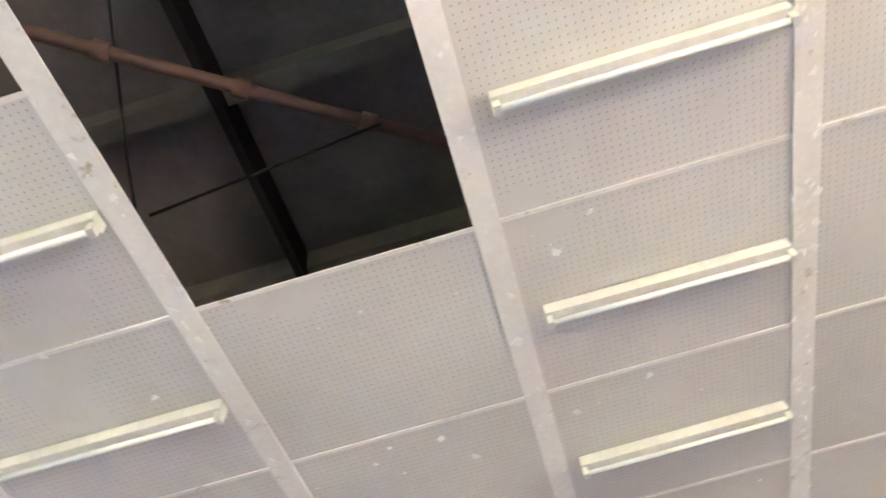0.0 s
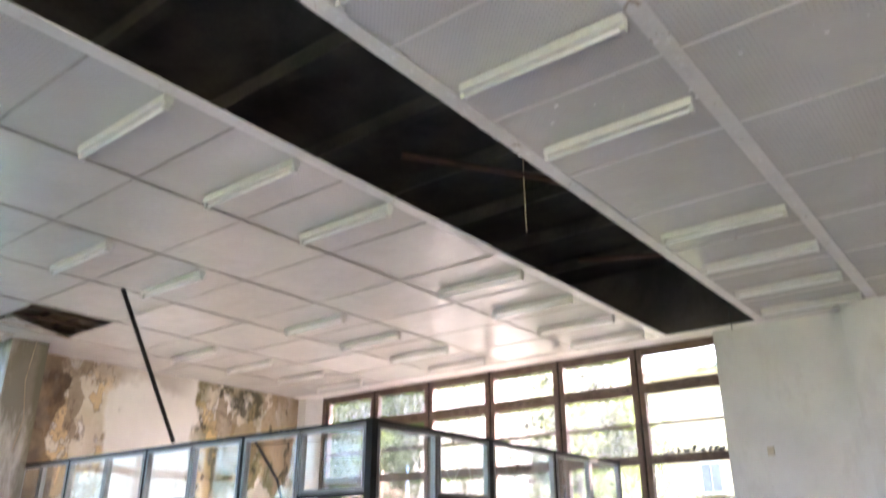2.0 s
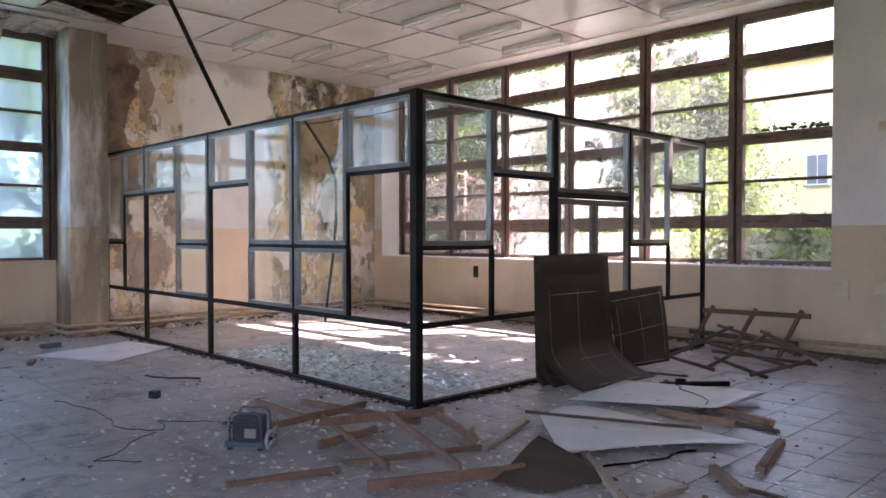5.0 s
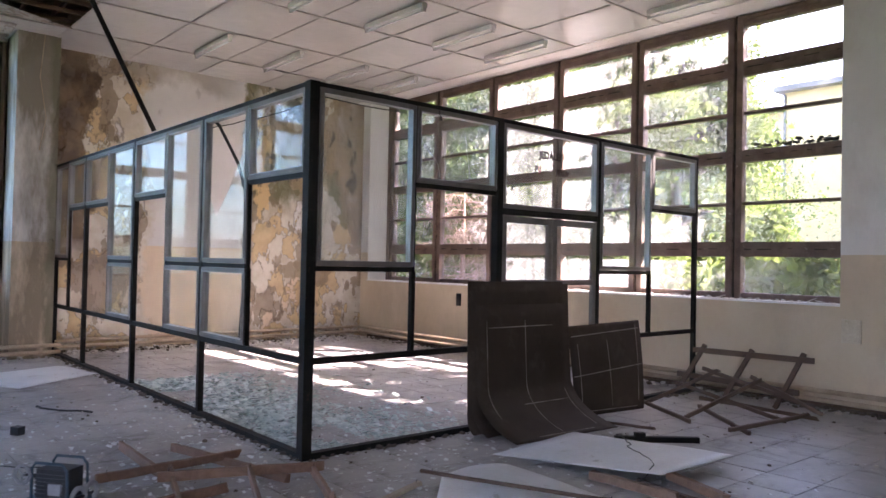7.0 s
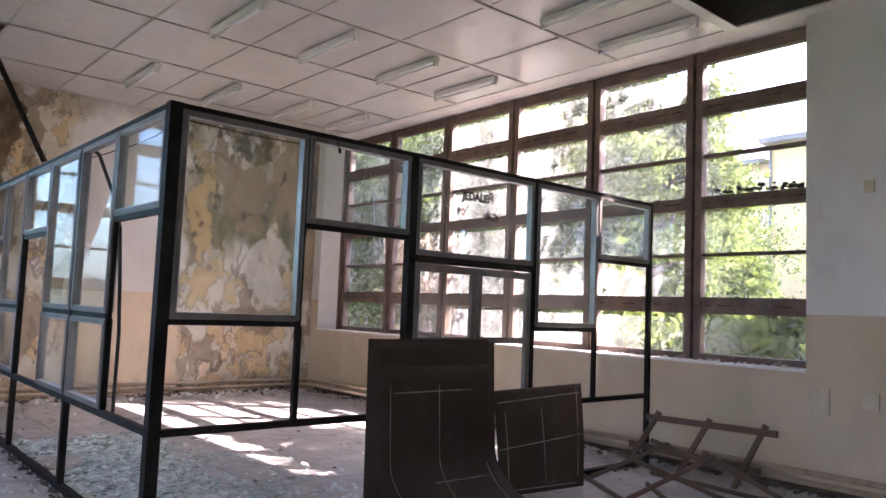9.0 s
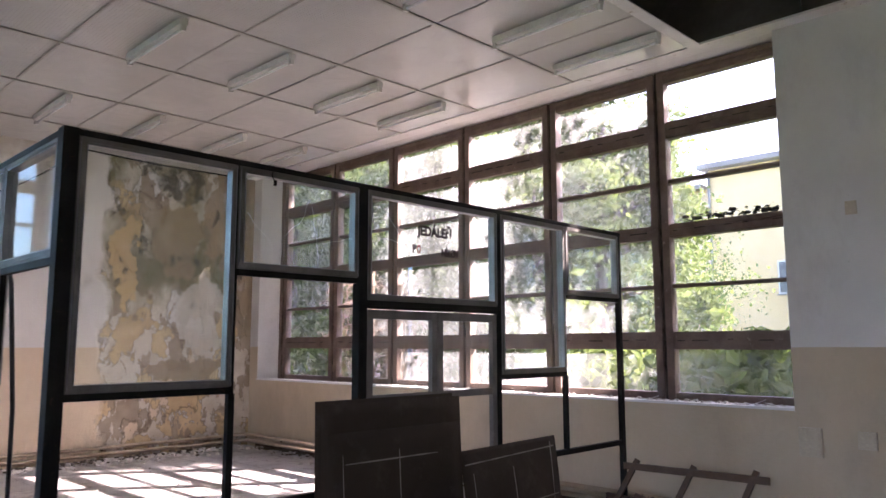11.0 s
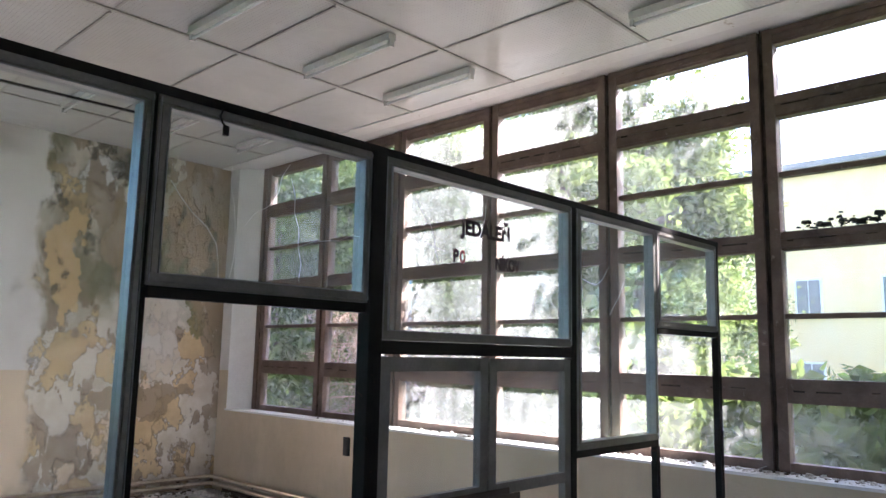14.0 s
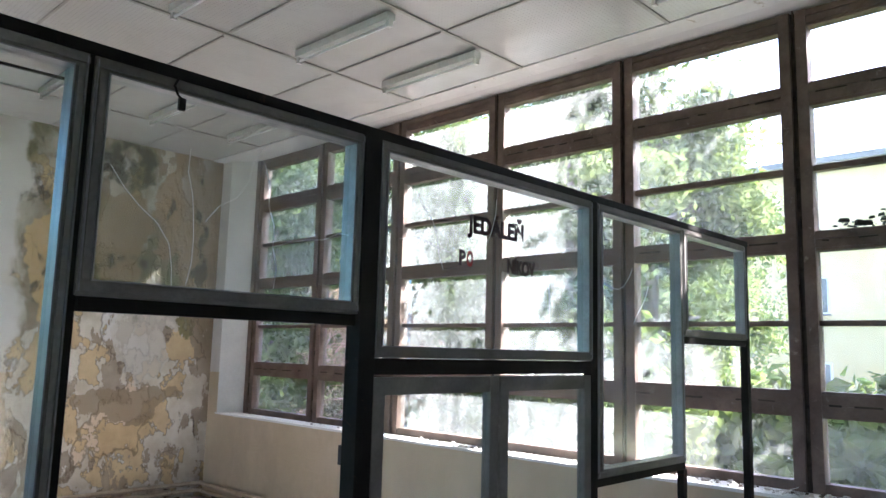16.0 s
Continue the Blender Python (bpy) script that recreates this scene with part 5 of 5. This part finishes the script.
for k in range(3):
    bm = bmesh.new()
    bar(bm, (-11.9, 4.5 + k * 0.4, 4.97), (-10.35, 4.5 + k * 0.4, 4.97), 0.03, 0.05)
    tagged(part("ceiling_lath", bm, M_OLDWOOD), "dark wooden lath bared where a panel fell", "lath", "ceiling laths")

# ---- soaked panels sagging over the west window ----
def soaked_material():
    n = Nodes("soaked_brown_stained_panel")
    c = n.mix(n.ramp(n.noise(1.2, 6, 0.6), 0.35, 0.65), (0.42, 0.38, 0.33), (0.60, 0.56, 0.50))
    c = n.mix(n.math("MULTIPLY", n.ramp(n.noise(2.4, 8, 0.72, (1, 1, 1), 0.8), 0.44, 0.58), 0.85), c, (0.20, 0.12, 0.085))
    c = n.mix(n.math("MULTIPLY", n.ramp(n.noise(5.5, 8, 0.7, (1, 1, 1), 0.6), 0.55, 0.64), 0.9), c, (0.06, 0.035, 0.03))
    return n.done(c, 0.85, 0, n.noise(18, 6, 0.7), 0.7, 0.01)


M_SOAKED = soaked_material()


def sagging(y0, y1, drop, seed):
    def fn(u, v):
        y = y0 + (y1 - y0) * u
        rag = 1.0 - 0.16 * abs(noise.noise(Vector((u * 2.2, seed * 3.1, 0)))) - 0.05 * abs(noise.noise(Vector((u * 9, seed, 4))))
        v *= rag
        sg = drop * (v ** 1.6) * (1 + 0.25 * noise.noise(Vector((u * 2.5, seed, 2)))) + 0.07 * noise.noise(Vector((u * 3, v * 3, seed))) * v
        return (-12.25 - 0.72 * v, y + 0.08 * v * noise.noise(Vector((u * 4, seed, 1))), CEIL - 0.012 - sg)
    bm = bmesh.new()
    sheet(bm, fn, 30, 12, 0.022)
    bmesh.ops.recalc_face_normals(bm, faces=bm.faces)
    tagged(part("sagging_panel", bm, M_SOAKED), "soaked ceiling panel with brown stains sagging over the window", "ceiling panel", "sagging panels")


sagging(1.62, 2.92, 0.36, 1)
sagging(2.86, 4.12, 0.40, 2)
sagging(0.55, 1.66, 0.30, 3)
sagging(4.15, 4.92, 0.10, 4)
sagging(-0.6, 0.5, 0.22, 5)

# ---- broken glass and crumbs ----
M_SHARD = worn("greenish_glass_shard", (0.32, 0.41, 0.40), (0.68, 0.77, 0.75), 9, 60, 0.08)
M_SPLINTER = worn("bright_glass_splinter", (0.70, 0.74, 0.74), (0.84, 0.87, 0.87), 9, 60, 0.1)
M_CRUMB = worn("plaster_crumb", (0.42, 0.39, 0.35), (0.62, 0.59, 0.55), 6, 40, 0.9)


def scatter(name, label, material, n, place, size, flat, seed, category):
    rr = random.Random(seed)
    v, f = [], []
    for _ in range(n):
        x, y, z = place(rr)
        s = size * (0.35 + rr.random() ** 3 * 2.2)
        k = rr.choice((3, 4, 4, 5))
        a0 = rr.uniform(0, 6.28)
        tilt = rr.uniform(-0.5, 0.5) * (1 if flat else 0.3)
        b = len(v)
        h = s * (0.12 if flat else 0.6)
        ring_ = []
        for i in range(k):
            a = a0 + 6.28 * i / k + rr.uniform(-0.4, 0.4)
            r = s * rr.uniform(0.6, 1.2)
            ring_.append((r * math.cos(a), r * math.sin(a)))
        lift = abs(tilt) * s * 0.8
        for top in (0, 1):
            for px, py in ring_:
                q = 0.75 if top and not flat else 1.0
                v.append((x + px * q, y + py * q, z + lift + tilt * px + top * h))
        f.append(tuple(range(b + k - 1, b - 1, -1)))
        f.append(tuple(range(b + k, b + 2 * k)))
        for i in range(k):
            j = (i + 1) % k
            f.append((b + i, b + j, b + k + j, b + k + i))
    me = bpy.data.meshes.new(name)
    me.from_pydata(v, [], f)
    me.materials.append(material)
    return tagged(new(name, me), label, category, kind="stuff")


def heap(rr):
    while True:
        x, y = rr.uniform(-9.6, -5.35), 5.76 + abs(rr.gauss(0, 0.75))
        if y < 8.2 and noise.noise(Vector((x * 0.9, y * 1.2, 3))) > -0.25:
            return x, y, 0.002 + (0.01 if rr.random() < 0.3 else 0)


scatter("broken_glass", "greenish shards of broken glass strewn over the tiles", M_SHARD, 8500, heap, 0.021, True, 1, "glass shards")
scatter("glass_splinters", "small bright glass splinters scattered on the tiles", M_SPLINTER, 5200, lambda rr: (rr.gauss(-4.2, 2.4), rr.gauss(5.0, 1.6), 0.002), 0.011, True, 2, "glass shards")
scatter("plaster_crumbs", "crumbs of plaster scattered over the floor", M_CRUMB, 2600, lambda rr: (rr.uniform(-12.8, -1.0), rr.uniform(1.0, 10.8), 0.001), 0.010, False, 3, "crumbs")
scatter("wall_rubble", "flaked plaster rubble along the foot of the wall", M_CRUMB, 1500, lambda rr: (WX + 0.15 + abs(rr.gauss(0, 0.28)), rr.uniform(-2, 11.3), 0.001), 0.026, False, 4, "rubble")
M_DIRT = worn("dark_dirt_clod", (0.07, 0.055, 0.045), (0.15, 0.12, 0.095), 6, 40, 0.95)
scatter("wall_dirt", "dark dirt and rubble along the foot of the wall", M_DIRT, 2600, lambda rr: (rr.uniform(-12.8, -1.6), NX - 0.02 - abs(rr.gauss(0, 0.10)), 0.001), 0.017, False, 15, "rubble")
scatter("floor_dirt", "dark clods and scraps scattered over the floor", M_DIRT, 500, lambda rr: (rr.uniform(-12.8, -1.0), rr.uniform(1.0, 10.8), 0.001), 0.010, False, 16, "rubble")
scatter("wall_dirt", "dark dirt and rubble along the foot of the wall", M_DIRT, 1800, lambda rr: (WX + 0.05 + abs(rr.gauss(0, 0.2)), rr.uniform(-2, 11.3), 0.001), 0.02, False, 17, "rubble")
scatter("wall_rubble", "flaked plaster rubble along the foot of the wall", M_CRUMB, 500, lambda rr: (rr.uniform(-12.8, -1.6), NX - 0.12 - abs(rr.gauss(0, 0.15)), 0.001), 0.022, False, 5, "rubble")
scatter("sill_crumbs", "plaster crumbs and glass bits on the window sill", M_CRUMB, 260, lambda rr: (rr.triangular(-9.5, -3.7, -4.0), rr.uniform(NX + 0.02, 11.8), SILL + 0.006), 0.013, False, 6, "crumbs")
scatter("rail_dirt", "dark dirt and splinters banked along the partition's bottom rail", M_DIRT, 1500, lambda rr: (rr.uniform(-12.9, PX), PY + rr.choice((-1, 1)) * (0.035 + abs(rr.gauss(0, 0.035))), 0.001), 0.014, False, 31, "rubble")
scatter("rail_dirt", "dark dirt and splinters banked along the partition's bottom rail", M_DIRT, 700, lambda rr: (PX + rr.choice((-1, 1)) * (0.035 + abs(rr.gauss(0, 0.035))), rr.uniform(PY, 11.2), 0.001), 0.014, False, 32, "rubble")
scatter("rail_crumbs", "pale crumbs along the partition's bottom rail", M_CRUMB, 500, lambda rr: (rr.uniform(-12.9, PX), PY - 0.04 - abs(rr.gauss(0, 0.12)), 0.001), 0.012, False, 33, "crumbs")
scatter("sill_rubble", "larger flakes of plaster and putty lying on the window sill", M_CRUMB, 26, lambda rr: (rr.triangular(-6.5, -3.75, -4.2), rr.uniform(NX + 0.04, 11.76), SILL + 0.008), 0.034, True, 34, "rubble")
scatter("sill_dirt", "dark bits of putty and dirt on the window sill", M_DIRT, 160, lambda rr: (rr.triangular(-11.5, -3.7, -4.6), rr.uniform(NX + 0.05, 11.82), SILL + 0.006), 0.011, False, 35, "rubble")
M_MOSS = worn("dark_moss", (0.02, 0.022, 0.015), (0.05, 0.05, 0.03), 8, 50, 0.95)
scatter("moss_clumps", "dark clumps of moss on the window transom", M_MOSS, 110, lambda rr: (rr.triangular(-5.0, -3.66, -4.1), 11.83, 3.075 + abs(rr.gauss(0, 0.035))), 0.024, False, 7, "moss")
for i, (x, y, w, d_, h, m, lab) in enumerate(((-7.41, 4.14, 0.09, 0.07, 0.07, M_BLACKP, "small black plastic cap on the floor"), (-7.2, 1.47, 0.14, 0.06, 0.035, M_WOOD, "broken piece of red brick on the floor"), (-5.62, 1.86, 0.30, 0.03, 0.012, M_BLACKP, "dark strip lying on the tiles"),
                                              (-5.0, 2.47, 0.16, 0.03, 0.012, M_BLACKP, "short dark strip lying on the tiles"), (-11.94, 3.69, 0.4, 0.2, 0.03, M_BLACKP, "dark rag lying by the wall"), (-11.7, 4.45, 0.25, 0.12, 0.06, M_BLUE, "blue crumpled rag by the wall"),
                                              (-10.41, 3.85, 0.30, 0.07, 0.04, M_WOOD, "reddish wooden offcut on the floor"))):
    ob = thing("debris_piece", lab, "debris", at=(x, y, 0))
    ob.rotation_euler = (0, 0, 0.5 + i * 0.9)
    boxes("piece", m, ob, (-w / 2, w / 2, -d_ / 2, d_ / 2, 0, h), bevel=min(h, d_) * 0.2)


def flake_place(rr):
    x = rr.choice((1.685, 1.685, 1.685, 0.17, -1.345, -2.86, -2.86)) + rr.uniform(-0.06, 0.06)
    return x, rr.uniform(0.5, 11.3) if rr.random() < 0.5 else rr.uniform(1.0, 5.0), CEIL - 0.024


M_FLAKE = worn("curling_white_paint_flake", (0.78, 0.77, 0.75), (0.86, 0.85, 0.83), 8, 40, 0.7)
scatter("paint_flakes", "curling flakes of white paint hanging from the ceiling battens", M_FLAKE, 700, flake_place, 0.014, True, 8, "paint flakes")


def flake_place_2(rr):
    return rr.choice((0.95, -0.6, -2.1)) + rr.gauss(0, 0.4), rr.choice((3.4, 2.2, 4.6)) + rr.gauss(0, 0.12), CEIL - 0.016


scatter("paint_flakes", "curling flakes of white paint hanging from the ceiling panels", M_FLAKE, 60, flake_place_2, 0.013, True, 9, "paint flakes")

bm = bmesh.new()
tube(bm, [(PX + 0.04, 6.965, 2.915), (PX + 0.045, 6.950, 2.885), (PX + 0.045, 6.962, 2.860), (PX + 0.045, 6.976, 2.850)], 0.004, 6)
box(bm, PX + 0.040, PX + 0.052, 6.966, 6.986, 2.815, 2.852)
part("hook", bm, M_STEEL, partition, "small black wire hook with a tag")

# thin curtain wires along the partition and a dark skirting under the north window
for a, b in (((PX - 0.05, 5.75, 2.86), (PX - 0.05, 6.7, 2.85)), ((-5.35, PY + 0.05, 2.82), (-6.3, PY + 0.05, 2.80)), ((-6.35, PY + 0.05, 2.82), (-7.25, PY + 0.05, 2.84))):
    bm = bmesh.new()
    tube(bm, [a, Vector(a).lerp(Vector(b), 0.5) - Vector((0, 0, 0.012)), b], 0.005, 5)
    part("curtain_wire", bm, M_STEEL, partition, "thin sagging curtain wire")
bm = bmesh.new()
box(bm, -12.9, -1.76, NX - 0.018, NX - 0.001, -0.01, 0.07)
tagged(part("baseboard", bm, M_OLDWOOD), "dark dirty skirting under the window", "baseboard", kind="structure")

# a torn corner of ceiling panel left in the opening over the west side
bm = bmesh.new()
for z0 in (CEIL + 0.001, CEIL + 0.011):
    vs = [bm.verts.new((x, y, z0 - (0.10 if i in (1, 2) else 0.0))) for i, (x, y) in enumerate(((-11.85, 4.36), (-11.0, 4.36), (-11.62, 5.5), (-11.85, 5.5)))]
    bm.faces.new(vs)
fs = list(bm.verts)
for i in range(4):
    j = (i + 1) % 4
    bm.faces.new((fs[i], fs[j], fs[4 + j], fs[4 + i]))
bmesh.ops.recalc_face_normals(bm, faces=bm.faces)
tagged(part("torn_panel", bm, M_SOAKED), "torn corner of a ceiling panel hanging in the opening", "ceiling panel")

# ---- floor tiles, last: 0.4 m squares, the ones along the walk as single pieces ----
floor = thing("floor", "dusty grey square floor tiles littered with crumbs", "floor", kind="structure")
TS = 0.4
tile_bm = bmesh.new()
box(tile_bm, -TS / 2 + 0.004, TS / 2 - 0.004, -TS / 2 + 0.004, TS / 2 - 0.004, -0.014, 0.0)
bmesh.ops.bevel(tile_bm, geom=[e for e in tile_bm.edges if all(v.co.z > -0.001 for v in e.verts)], offset=0.003, segments=1, affect="EDGES")
tile_me = bpy.data.meshes.new("tile")
tile_bm.to_mesh(tile_me)
tile_bm.free()
tile_me.materials.append(M_FLOOR)
rest = bmesh.new()
rng = random.Random(9)
count = 0
for i in range(-33, 18):
    for j in range(-17, 29):
        x, y = i * TS + 0.1, j * TS + 0.15
        if x < WX + 0.2 or x > EX - 0.2 or y > NX - 0.2 or y < SX + 0.2:
            x, y = min(max(x, WX + 0.2), EX - 0.2), min(max(y, SX + 0.2), NX - 0.2)
        dz = rng.uniform(-0.0015, 0.0015)
        if -8.2 < x < -2.2 and 1.3 < y < 8.2 and count < 300 and (x + 8.2) * 0.75 + 1.0 > 8.2 - y:
            t = new("tile", tile_me)
            t.location, t.parent = (x, y, dz), floor
            t.rotation_euler = (rng.uniform(-0.002, 0.002), rng.uniform(-0.002, 0.002), 0)
            count += 1
        else:
            box(rest, x - TS / 2 + 0.004, x + TS / 2 - 0.004, y - TS / 2 + 0.004, y + TS / 2 - 0.004, -0.014, dz)
tagged(part("tiles", rest, M_FLOOR, floor), kind="stuff")
